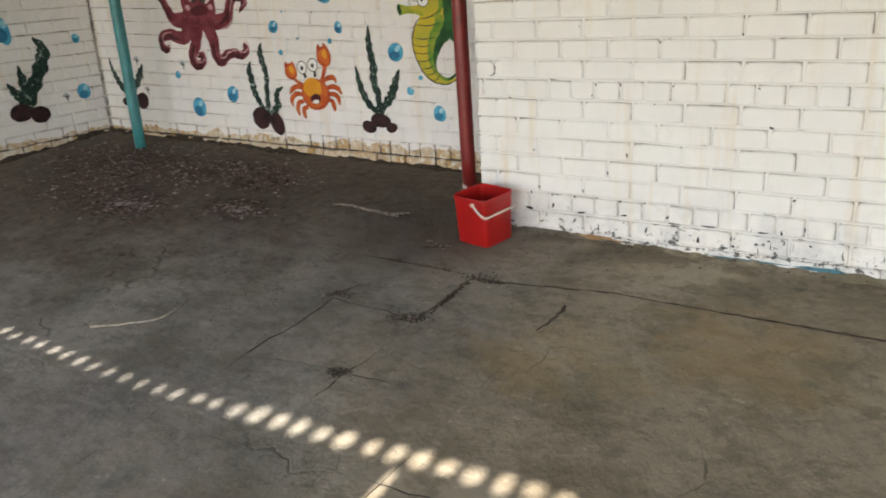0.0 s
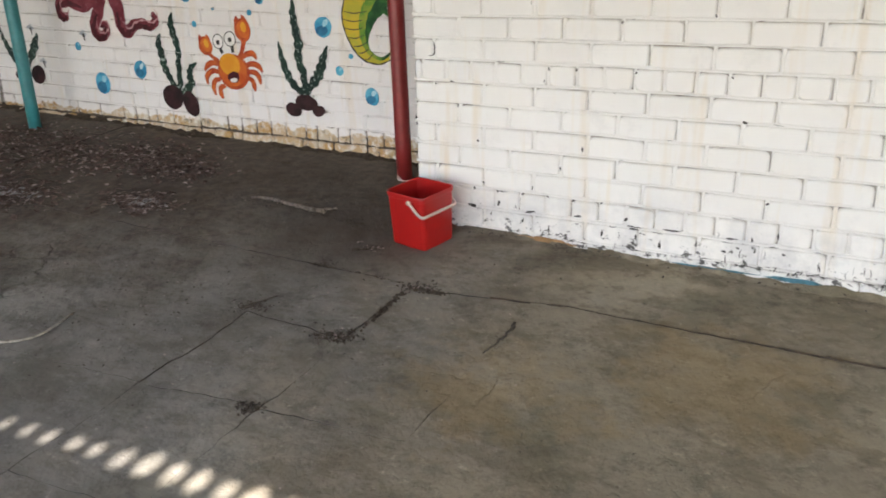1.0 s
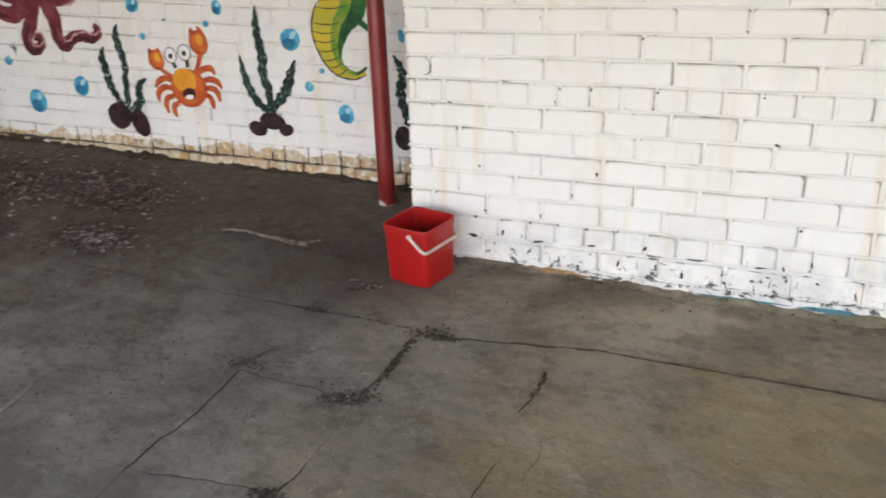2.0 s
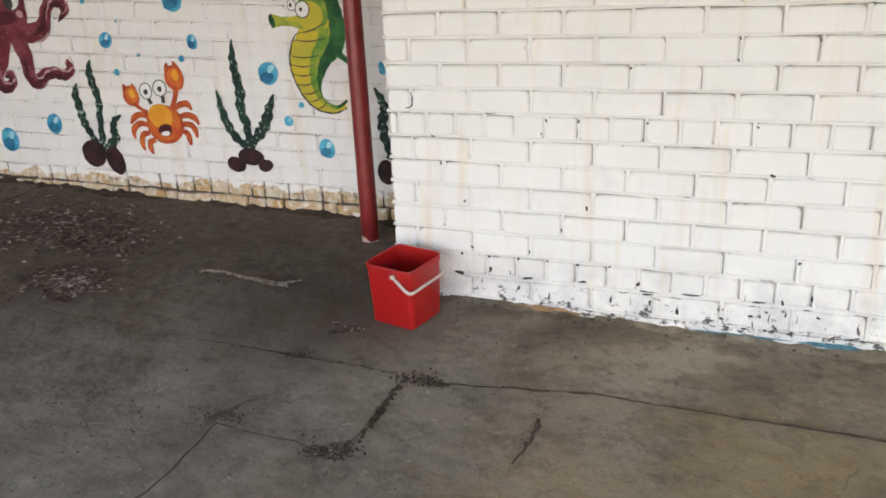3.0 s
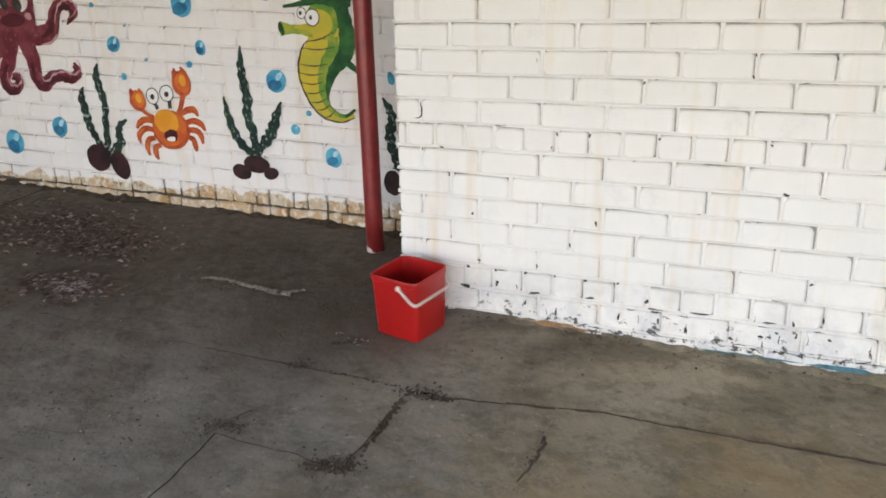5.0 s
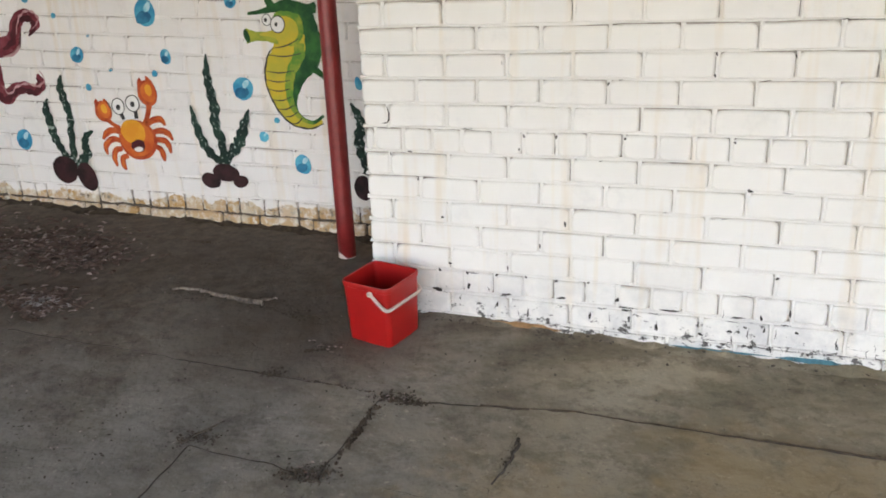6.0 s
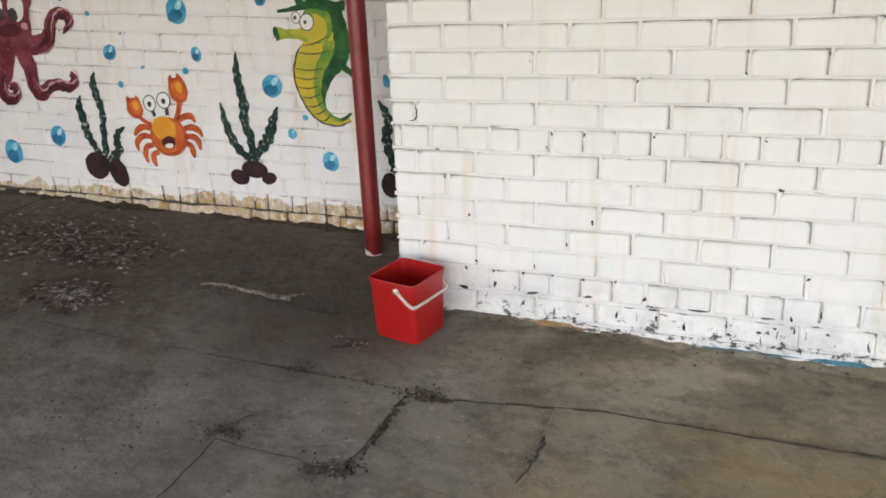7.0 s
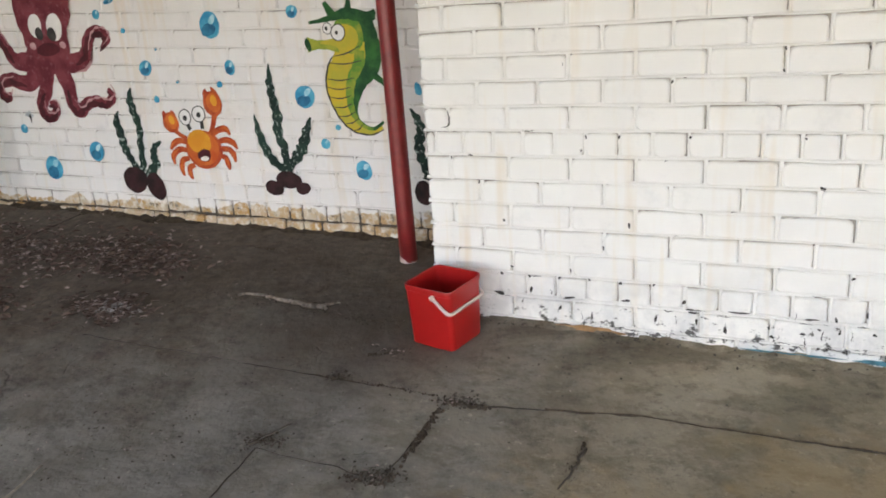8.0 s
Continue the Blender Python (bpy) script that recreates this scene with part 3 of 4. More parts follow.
def orange_motif():
    thing = motif("orange and amber round painted motif with curved strokes")
    legs = (
        [(-1.760, 0.524), (-1.813, 0.532), (-1.856, 0.513), (-1.883, 0.482)],
        [(-1.768, 0.480), (-1.823, 0.483), (-1.870, 0.447), (-1.868, 0.400)],
        [(-1.762, 0.437), (-1.808, 0.424), (-1.824, 0.382), (-1.813, 0.338)],
        [(-1.730, 0.400), (-1.768, 0.384), (-1.771, 0.349), (-1.757, 0.321)],
        [(-1.591, 0.562), (-1.533, 0.592), (-1.488, 0.595), (-1.464, 0.565)],
        [(-1.553, 0.526), (-1.498, 0.538), (-1.453, 0.524), (-1.429, 0.491)],
        [(-1.537, 0.490), (-1.485, 0.487), (-1.460, 0.461), (-1.452, 0.421)],
        [(-1.540, 0.453), (-1.512, 0.438), (-1.503, 0.408), (-1.497, 0.378)])
    for k, leg in enumerate(legs):
        part("stroke", stroke("mural", leg, (0.026, 0.034, 0.036, 0.014), 0.001 * (k % 3), 0.03, k), RED_ORANGE, thing)
        part("stroke", stroke("mural", [(u, z + 0.005) for u, z in leg[1:]], (0.006, 0.014, 0.004), 0.001 * (k % 3) + 0.003, 0.05, k + 40), ORANGE, thing)
    part("stroke", stroke("mural", [(-1.755, 0.545), (-1.799, 0.563), (-1.836, 0.591)], (0.022, 0.022, 0.026), 0.001, 0.03, 2), RED_ORANGE, thing)
    part("stroke", stroke("mural", [(-1.599, 0.561), (-1.571, 0.607), (-1.548, 0.669)], (0.030, 0.028, 0.034), 0.001, 0.03, 2), RED_ORANGE, thing)
    for (u, z, ru, rz), tips, tilt, seed in (((-1.851, 0.630, 0.055, 0.055), ((-1.889, 0.695), (-1.837, 0.697)), 0.3, 5), ((-1.549, 0.728, 0.063, 0.064), ((-1.586, 0.807), (-1.547, 0.815)), 0.2, 6)):
        part("lobe", oval("mural", u, z, ru, rz, 0.003, tilt, 0.03, seed), RED_ORANGE, thing)
        part("lobe", oval("mural", u + 0.1 * ru, z + 0.1 * rz, ru * 0.78, rz * 0.78, 0.0042, tilt, 0.03, seed), ORANGE, thing)
        part("lobe", oval("mural", u + 0.15 * ru, z + 0.25 * rz, ru * 0.35, rz * 0.45, 0.0054, tilt, 0.03, seed), AMBER, thing)
        for (tu, tz), d in zip(tips, (-0.45, 0.35)):
            part("lobe", stroke("mural", [(u + d * ru, z + 0.45 * rz), ((u + d * ru + tu) / 2 + d * 0.012, (z + rz * 0.5 + tz) / 2), (tu, tz)], (ru * 0.95, ru * 0.6, 0.006), 0.004, 0.03, seed), RED_ORANGE, thing)
    for (u, z, ru, rz), foot in (((-1.748, 0.658, 0.042, 0.045), (-1.723, 0.591)), ((-1.653, 0.675, 0.046, 0.045), (-1.641, 0.597))):
        part("stroke", stroke("mural", [(u + 0.012, z - rz * 0.9), foot], (0.024, 0.024), 0.002), LINE, thing)
        part("ring", oval("mural", u, z, ru, rz, 0.003, 0.1, 0.02), LINE, thing)
        part("disc", oval("mural", u, z, ru * 0.86, rz * 0.88, 0.0045, 0.1, 0.02), OFFWHITE, thing)
        part("dot", oval("mural", u, z - 0.004, 0.014, 0.015, 0.006, 0, 0.05), LINE, thing)
    part("disc", oval("mural", -1.651, 0.485, 0.121, 0.106, 0.0055, 0, 0.015, 4), RED_ORANGE, thing)
    part("disc", oval("mural", -1.658, 0.491, 0.107, 0.094, 0.0062, 0, 0.02, 4), ORANGE, thing)
    part("disc", oval("mural", -1.674, 0.527, 0.080, 0.064, 0.0075, 0, 0.03, 5), AMBER, thing)
    part("disc", oval("mural", -1.653, 0.454, 0.049, 0.031, 0.0088, 0.1, 0.08, 6), MAROON_DARK, thing)
    part("disc", oval("mural", -1.653, 0.436, 0.031, 0.012, 0.0098, 0.1, 0.08, 6), OFFWHITE, thing)


def curl_motif():
    thing = motif("yellow and green curled painted motif on white brick wall")
    back = [(-0.587, 1.087), (-0.566, 1.002), (-0.561, 0.938), (-0.595, 0.875), (-0.645, 0.829), (-0.676, 0.771), (-0.696, 0.704), (-0.687, 0.647), (-0.647, 0.612), (-0.596, 0.601), (-0.543, 0.633)]
    part("stroke", stroke("mural", back, (0.05, 0.07, 0.075, 0.085, 0.075, 0.055, 0.036, 0.026, 0.020, 0.018, 0.014), 0.0022, 0.04, 2), LEAF_GREEN, thing)
    part("stroke", stroke("mural", [(-0.604, 0.872), (-0.570, 0.848), (-0.520, 0.808), (-0.495, 0.755)], (0.06, 0.035, 0.024, 0.014), 0.001, 0.04, 2), LEAF_GREEN, thing)
    part("stroke", stroke("mural", [(-0.614, 1.108), (-0.604, 1.037), (-0.600, 0.960), (-0.620, 0.893)], (0.10, 0.13, 0.12, 0.06), 0.0004, 0.03, 2), LEAF_GREEN, thing)
    front = [(-0.679, 1.019), (-0.693, 0.955), (-0.718, 0.896), (-0.757, 0.834), (-0.767, 0.772), (-0.750, 0.704), (-0.719, 0.644), (-0.670, 0.603), (-0.610, 0.587), (-0.552, 0.609)]
    part("stroke", stroke("mural", front, (0.14, 0.165, 0.17, 0.165, 0.15, 0.108, 0.085, 0.055, 0.040, 0.018), 0.0012, 0.025, 3), YELLOW, thing)
    inner = [(-0.642, 0.967), (-0.649, 0.910), (-0.693, 0.843), (-0.713, 0.779), (-0.715, 0.709), (-0.693, 0.650), (-0.654, 0.612), (-0.602, 0.595)]
    part("stroke", stroke("mural", inner, (0.05, 0.06, 0.05, 0.045, 0.036, 0.026, 0.018, 0.010), 0.0030, 0.08, 4), LIME, thing)
    part("stroke", stroke("mural", [(-0.750, 0.996), (-0.812, 0.999), (-0.869, 1.001), (-0.923, 1.003)], (0.070, 0.044, 0.042, 0.070), 0.003, 0.03, 5), LIME, thing)
    part("stroke", stroke("mural", [(-0.736, 1.006), (-0.795, 1.011), (-0.849, 1.008)], (0.050, 0.026, 0.010), 0.0042, 0.03, 5), YELLOW, thing)
    part("disc", oval("mural", -0.920, 1.003, 0.016, 0.031, 0.0052, 0.25, 0.06, 5), LEAF_GREEN, thing)
    part("disc", oval("mural", -0.695, 1.041, 0.085, 0.086, 0.0035, 0.1, 0.03, 5), LIME, thing)
    part("disc", oval("mural", -0.709, 1.026, 0.067, 0.066, 0.0045, 0.1, 0.03, 7), YELLOW, thing)
    part("stroke", stroke("mural", [(-0.903, 1.104), (-0.835, 1.111), (-0.771, 1.123), (-0.696, 1.137), (-0.613, 1.120), (-0.540, 1.112)], (0.014, 0.020, 0.034, 0.052, 0.055, 0.024), 0.0058, 0.05, 6), LEAF_GREEN, thing)
    for a, b in (((-0.770, 1.131), (-0.809, 1.194)), ((-0.683, 1.142), (-0.677, 1.197)), ((-0.578, 1.116), (-0.540, 1.139))):
        part("stroke", stroke("mural", [a, b], (0.045, 0.022), 0.005, 0.03, 6), LEAF_GREEN, thing)
    for a, b in (((-0.813, 0.915), (-0.635, 0.920)), ((-0.835, 0.841), (-0.681, 0.842)), ((-0.837, 0.800), (-0.705, 0.798)), ((-0.827, 0.754), (-0.709, 0.758)),
                 ((-0.807, 0.705), (-0.707, 0.720)), ((-0.784, 0.661), (-0.693, 0.682)), ((-0.753, 0.625), (-0.677, 0.652)), ((-0.709, 0.592), (-0.656, 0.623)), ((-0.787, 0.945), (-0.640, 0.987))):
        part("line", stroke("mural", [a, ((a[0] + b[0]) / 2, (a[1] + b[1]) / 2 - 0.010), b], (0.003, 0.007, 0.003), 0.0062), LINE, thing)
    edge = [(-0.787, 0.945), (-0.813, 0.915), (-0.838, 0.841), (-0.837, 0.773), (-0.811, 0.699), (-0.768, 0.631), (-0.704, 0.584), (-0.617, 0.571), (-0.547, 0.596)]
    part("line", stroke("mural", edge, (0.004, 0.008, 0.009, 0.008, 0.009, 0.009, 0.008, 0.006), 0.0042, 0.3, 4), LINE, thing)
    for u, z, ru, rz in ((-0.803, 1.074, 0.025, 0.028), (-0.746, 1.053, 0.040, 0.041)):
        part("ring", oval("mural", u, z, ru, rz, 0.007, 0, 0.02), LINE, thing)
        part("disc", oval("mural", u, z, ru * 0.86, rz * 0.87, 0.0085, 0, 0.02), OFFWHITE, thing)
        part("dot", oval("mural", u - 0.2 * ru, z, 0.008, 0.010, 0.0095, 0, 0.05), LINE, thing)


def maroon_motif():
    thing = motif("maroon painted motif with curling arms on white wall")
    arms = (
        [(-2.599, 0.966), (-2.453, 0.968), (-2.377, 1.009), (-2.345, 1.081), (-2.296, 1.123), (-2.234, 1.121), (-2.207, 1.081), (-2.256, 1.035)],
        [(-2.592, 0.941), (-2.557, 0.830), (-2.551, 0.740), (-2.505, 0.695), (-2.437, 0.736), (-2.359, 0.751), (-2.290, 0.738), (-2.239, 0.772), (-2.260, 0.821)],
        [(-2.713, 0.928), (-2.746, 0.817), (-2.797, 0.739), (-2.787, 0.677), (-2.730, 0.666), (-2.688, 0.702), (-2.700, 0.738), (-2.737, 0.739)],
        [(-2.771, 0.920), (-2.883, 0.858), (-3.008, 0.883), (-3.106, 0.862), (-3.111, 0.802), (-3.065, 0.778), (-3.041, 0.808)],
        [(-2.824, 0.973), (-2.944, 0.992), (-2.991, 1.055), (-3.034, 1.127), (-3.084, 1.180), (-3.143, 1.177)])
    for k, a in enumerate(arms):
        part("stroke", stroke("mural", a, (0.13, 0.10, 0.088, 0.078, 0.066, 0.060, 0.056, 0.02), 0.001 * k, 0.05, k), MAROON, thing)
        low = [(u - 0.012, z - 0.016) for u, z in a[1:]]
        part("stroke", stroke("mural", low, (0.015, 0.04, 0.036, 0.032, 0.03, 0.01), 0.001 * k + 0.0005, 0.25, k + 9), MAROON_DARK, thing)
        part("stroke", stroke("mural", [(u + 0.022, z + 0.020) for u, z in a[2:]], (0.004, 0.012, 0.010, 0.012, 0.004), 0.001 * k + 0.0007, 0.6, k + 19), PINK, thing)
    part("stroke", stroke("mural", [(-2.321, 1.043), (-2.349, 0.971), (-2.403, 0.927), (-2.477, 0.913)], (0.008, 0.020, 0.018, 0.006), 0.0, 0.1, 5), PINK, thing)
    part("disc", oval("mural", -2.683, 0.969, 0.203, 0.068, 0.007, 0.0, 0.04, 3), MAROON, thing)
    part("stroke", stroke("mural", [(-2.686, 0.959), (-2.659, 1.037), (-2.663, 1.130), (-2.658, 1.237), (-2.627, 1.371), (-2.596, 1.472)], (0.34, 0.33, 0.35, 0.44, 0.42, 0.20), 0.0082, 0.02, 3), MAROON, thing)
    part("disc", oval("mural", -2.657, 1.043, 0.088, 0.037, 0.0095, 0.05, 0.03, 3), MAROON_DARK, thing)
    for (u, z, ru, rz), (pu, pz, pr, ps) in (((-2.725, 1.176, 0.053, 0.064), (-2.703, 1.132, 0.031, 0.034)), ((-2.577, 1.163, 0.060, 0.072), (-2.606, 1.125, 0.035, 0.036))):
        part("disc", oval("mural", u, z, ru, rz, 0.011, -0.2, 0.03, 5), OFFWHITE, thing)
        part("dot", oval("mural", pu, pz, pr, ps, 0.0122, 0.1, 0.05, 5), LINE, thing)
    for u, z, ru, rz in ((-2.772, 1.066, 0.027, 0.019), (-2.536, 1.064, 0.026, 0.018)):
        part("dot", oval("mural", u, z, ru, rz, 0.0095, 0, 0.1, 5), PINK, thing)


orange_motif()
curl_motif()
maroon_motif()

# ---- litter on the ground ----
def leaf_bm(bm, rnd, x, y, size, lift):
    """A small curled dead leaf."""
    turn = Matrix.Translation((x, y, floor_z(x, y) + lift)) @ Euler((rnd.uniform(-0.4, 0.4), rnd.uniform(-0.4, 0.4), rnd.uniform(0, 6.28))).to_matrix().to_4x4()
    curl = rnd.uniform(0.02, 0.13) * size
    rows = [(-0.5, 0.03), (-0.2, 0.26), (0.15, 0.3), (0.5, 0.02)]
    prev = None
    for t, w in rows:
        c = curl * (1 - 4 * t * t)
        row = [bm.verts.new(turn @ Vector((t * size, s * w * size, c - (curl * 0.8 if s == 0 else 0) + 0.0))) for s in (-1, 0, 1)]
        if prev:
            for k in (0, 1):
                bm.faces.new((prev[k], prev[k + 1], row[k + 1], row[k]))
        prev = row


def drift(centres, number, spread, mat, label, seed, size=(0.015, 0.042)):
    rnd = random.Random(seed)
    bm = bmesh.new()
    for _ in range(number):
        cx, cy, s = centres[rnd.randrange(len(centres))]
        x, y = cx + rnd.gauss(0, s), cy + rnd.gauss(0, s * spread)
        if y > MURAL_Y - 0.04 or x < LEFT_X + 0.04:
            continue
        leaf_bm(bm, rnd, x, y, rnd.uniform(*size), rnd.uniform(0.004, 0.012))
    return tagged(part("leaf_litter", bm, mat), label, "leaves", kind="stuff")


PILE = [(-1.62, 0.10, 0.16), (-1.88, 0.2, 0.2), (-2.3, 0.05, 0.28), (-2.8, 0.15, 0.3), (-3.3, 0.1, 0.3), (-1.37, -0.37, 0.10), (-2.1, -0.55, 0.16), (-2.7, -0.4, 0.3)]
drift(PILE, 2600, 0.6, LEAF_DRY, "scattered brown dead leaves on the concrete", 2, (0.015, 0.055))
drift(PILE, 1200, 0.6, LEAF_PALE, "pale dry leaf scraps among the leaf litter", 3, (0.010, 0.034))
drift([(-1.36, -0.38, 0.06), (-2.1, -0.56, 0.08)], 130, 0.4, LEAF_ASH, "whitish bleached leaf scraps in a small heap", 23, (0.012, 0.045))
JOINTS = [(0.27, -1.02, 0.045), (0.37, -0.60, 0.04), (-0.11, -0.585, 0.03), (-0.13, -0.98, 0.04), (0.28, -1.48, 0.025), (-0.02, -0.36, 0.03)]
drift(JOINTS, 420, 0.5, TWIG_WOOD, "dark leaf crumbs gathered in paving joints", 4, (0.006, 0.018))
drift([(0.3, -1.0, 0.8), (1.2, -0.3, 0.5), (-0.8, -0.8, 0.6)], 110, 0.7, LEAF_PALE, "tiny pale specks of grit on the concrete", 6, (0.004, 0.010))
drift([(-0.3, -0.15, 0.12), (-0.15, -0.18, 0.1), (-0.6, -0.12, 0.2), (-0.9, -0.11, 0.15)], 260, 0.16, TWIG_WOOD, "dirt crumbs swept along a line in the paving", 17, (0.006, 0.018))
drift([(0.36, -0.04, 0.09), (0.8, -0.04, 0.1), (1.2, -0.05, 0.15), (1.6, -0.05, 0.15)], 120, 0.18, TWIG_WOOD, "dirt crumbs along the foot of the wall", 7, (0.006, 0.016))


def soil_strip(name, along, where, width, height, label, seed, mat):
    """A low, uneven bank of soil against the foot of a wall."""
    bm = bmesh.new()
    rows = []
    n = int((along[1] - along[0]) / 0.018)
    for k in range(n + 1):
        t = along[0] + (along[1] - along[0]) * k / n
        w = width * max(0.12, 0.75 + 1.5 * noise.noise((t * 2.2, seed, 0)) + 0.7 * noise.noise((t * 11, seed, 3)))
        h = height * max(0.05, 0.7 + 1.6 * noise.noise((t * 3.1, seed, 7)) + 0.9 * noise.noise((t * 17, seed, 5)))
        row = []
        for f, g in ((-0.2, 1.0), (0.0, 1.0), (0.35, 0.62), (0.7, 0.28), (1.0, -0.25)):
            x, y = where(t, f * w)
            row.append(bm.verts.new((x, y, floor_z(x, y) + 0.002 + h * g + 0.002 * noise.noise((x * 40, y * 40, seed)))))
        rows.append(row)
    for a, b in zip(rows, rows[1:]):
        for k in range(4):
            bm.faces.new((a[k], a[k + 1], b[k + 1], b[k]))
    bmesh.ops.recalc_face_normals(bm, faces=bm.faces)
    return tagged(part(name, bm, mat, smooth=True), label, "soil", kind="stuff")


SOIL_LOOSE = plain("loose_dark_soil", (0.06, 0.046, 0.034), 0.95, 0.5, 30, 0, 0.8)
soil_strip("soil_bank", (0.02, 2.9), lambda t, d: (t, 0.004 - d), 0.045, 0.016, "low bank of grey-brown grit along the white wall foot", 3, FLAG)
soil_strip("soil_bank", (LEFT_X, 0.0), lambda t, d: (t, MURAL_Y + 0.01 - d), 0.075, 0.022, "dark soil banked along the mural wall foot", 8, SOIL_LOOSE)
soil_strip("soil_bank", (-2.0, 0.68), lambda t, d: (LEFT_X - 0.01 + d, t), 0.07, 0.022, "dark soil banked along the side wall foot", 11, SOIL_LOOSE)


def clump(bm, x, y, rx, ry, turn, seed):
    """A flat clot of soil and crumbs caught in a paving joint."""
    rnd = random.Random(int(seed * 10) + 5)
    for _ in range(int(70 + 26000 * rx * ry)):
        dx, dy = rnd.gauss(0, rx * 0.55), rnd.gauss(0, ry * 0.55)
        px, py = x + dx * math.cos(turn) - dy * math.sin(turn), y + dx * math.sin(turn) + dy * math.cos(turn)
        size, tall, lean = rnd.uniform(0.002, 0.0085), rnd.uniform(0.002, 0.007), rnd.uniform(0, math.tau)
        base = [bm.verts.new((px + size * rnd.uniform(0.6, 1.3) * math.cos(lean + q * math.tau / 5), py + size * rnd.uniform(0.6, 1.3) * math.sin(lean + q * math.tau / 5), floor_z(px, py) - 0.003)) for q in range(5)]
        tip = bm.verts.new((px + rnd.uniform(-1, 1) * size * 0.4, py + rnd.uniform(-1, 1) * size * 0.4, floor_z(px, py) + 0.001 + tall))
        for q in range(5):
            bm.faces.new((base[q], base[(q + 1) % 5], tip))


clots = bmesh.new()
for k, (x, y, rx, ry, turn) in enumerate(((0.265, -1.03, 0.075, 0.035, 0.2), (0.37, -0.60, 0.085, 0.018, 0.1), (-0.11, -0.585, 0.05, 0.010, 0.0),
                                         (-0.13, -0.98, 0.05, 0.018, 0.6), (0.28, -1.48, 0.03, 0.014, 1.2),
                                         (0.10, -0.583, 0.16, 0.006, 0.0), (0.31, -0.81, 0.012, 0.14, 0.05), (0.782, -0.80, 0.014, 0.085, 0.05), (-0.02, -0.37, 0.05, 0.012, 0.5),
                                         (-0.07, -0.40, 0.02, 0.012, 0.2), (-0.22, -0.16, 0.05, 0.012, 0.4), (-0.91, 0.18, 0.07, 0.018, 0.1), (-0.61, 0.26, 0.07, 0.015, 0.1), (-1.2, 0.23, 0.07, 0.02, 0.0), (-1.15, 0.42, 0.10, 0.02, 0.0))):
    clump(clots, x, y, rx, ry, turn, k * 1.7)
bmesh.ops.recalc_face_normals(clots, faces=clots.faces)
tagged(part("soil_crumbs", clots, SOIL_LOOSE), "dark clots of soil crumbs caught in paving joints", "soil", kind="stuff")


TWIG_PALE = plain("bleached_twig", (0.30, 0.27, 0.22), 0.9, 0.4, 60, 0, 0.5)
STICK_PALE = plain("weathered_stick", (0.15, 0.125, 0.105), 0.9, 0.7, 45, 0, 0.6)


def twig(points, radius, label, mat=None):
    line = smooth_line([(x, y, floor_z(x, y) + radius + 0.004 + dz) for x, y, dz in points], 5)
    rnd = random.Random(len(points))
    bm = tube([p + Vector((rnd.uniform(-1, 1), rnd.uniform(-1, 1), 0)) * radius for p in line], [radius * (1 - 0.6 * i / len(line)) for i in range(len(line))], 7)
    return tagged(part("twig", bm, mat or TWIG_WOOD, smooth=True), label, "twig")


drift([(-0.9, -1.05, 0.4), (-0.5, -1.25, 0.3), (-1.3, -0.6, 0.4), (0.0, -0.5, 0.35)], 620, 0.8, TWIG_WOOD, "dark crumbs strewn over the worn slabs", 13, (0.004, 0.013))
drift([(-0.8, -1.2, 0.3), (-1.0, -0.85, 0.3)], 70, 0.7, LEAF_PALE, "pale grit strewn over the worn slabs", 15, (0.004, 0.010))
drift([(-0.8, 0.25, 0.35), (-0.4, 0.05, 0.2)], 160, 0.6, TWIG_WOOD, "dark crumbs trodden into the soil", 14, (0.005, 0.016))
drift(JOINTS[5:], 14, 0.5, LEAF_PALE, "pale scraps beside the bucket", 19, (0.008, 0.018))
drift(JOINTS[:2], 26, 0.5, LEAF_PALE, "pale scraps in the paving joints", 9, (0.006, 0.014))
twig([(0.785, -0.70, 0), (0.79, -0.76, 0.002), (0.785, -0.83, 0.002), (0.77, -0.92, 0)], 0.006, "short grey twig lying on the concrete")
twig([(-0.44, -0.135, 0), (-0.52, -0.13, 0.004), (-0.63, -0.115, 0.004), (-0.76, -0.10, 0.002), (-0.89, -0.115, 0)], 0.013, "long pale weathered stick lying on the concrete", STICK_PALE)
twig([(-0.48, -0.13, 0.006), (-0.44, -0.09, 0.004), (-0.41, -0.06, 0)], 0.009, "broken end of a weathered stick", STICK_PALE)
twig([(-0.16, -1.02, 0), (-0.13, -0.95, 0.002), (-0.10, -0.88, 0)], 0.004, "thin dark twig in a paving joint")
twig([(-0.88, -1.66, 0), (-0.68, -1.50, 0.003), (-0.70, -1.30, 0)], 0.006, "thin pale twig on the paving", TWIG_PALE)

# chips and stains with their own edges at the foot of the white wall
def patch(name, x, z, rx, rz, mat, label, seed):
    bm = oval("mural", 0, 0, rx * 0.8, rz * 0.8, 0, 0, 0.25, seed)
    bm.transform(Matrix.Translation((x, -MURAL_Y + (0.0015 if name == "paint_chip" else -0.0025), z)))
    return tagged(part(name, bm, mat), label, "wall stain", "chips in the white paint" if name == "paint_chip" else "")


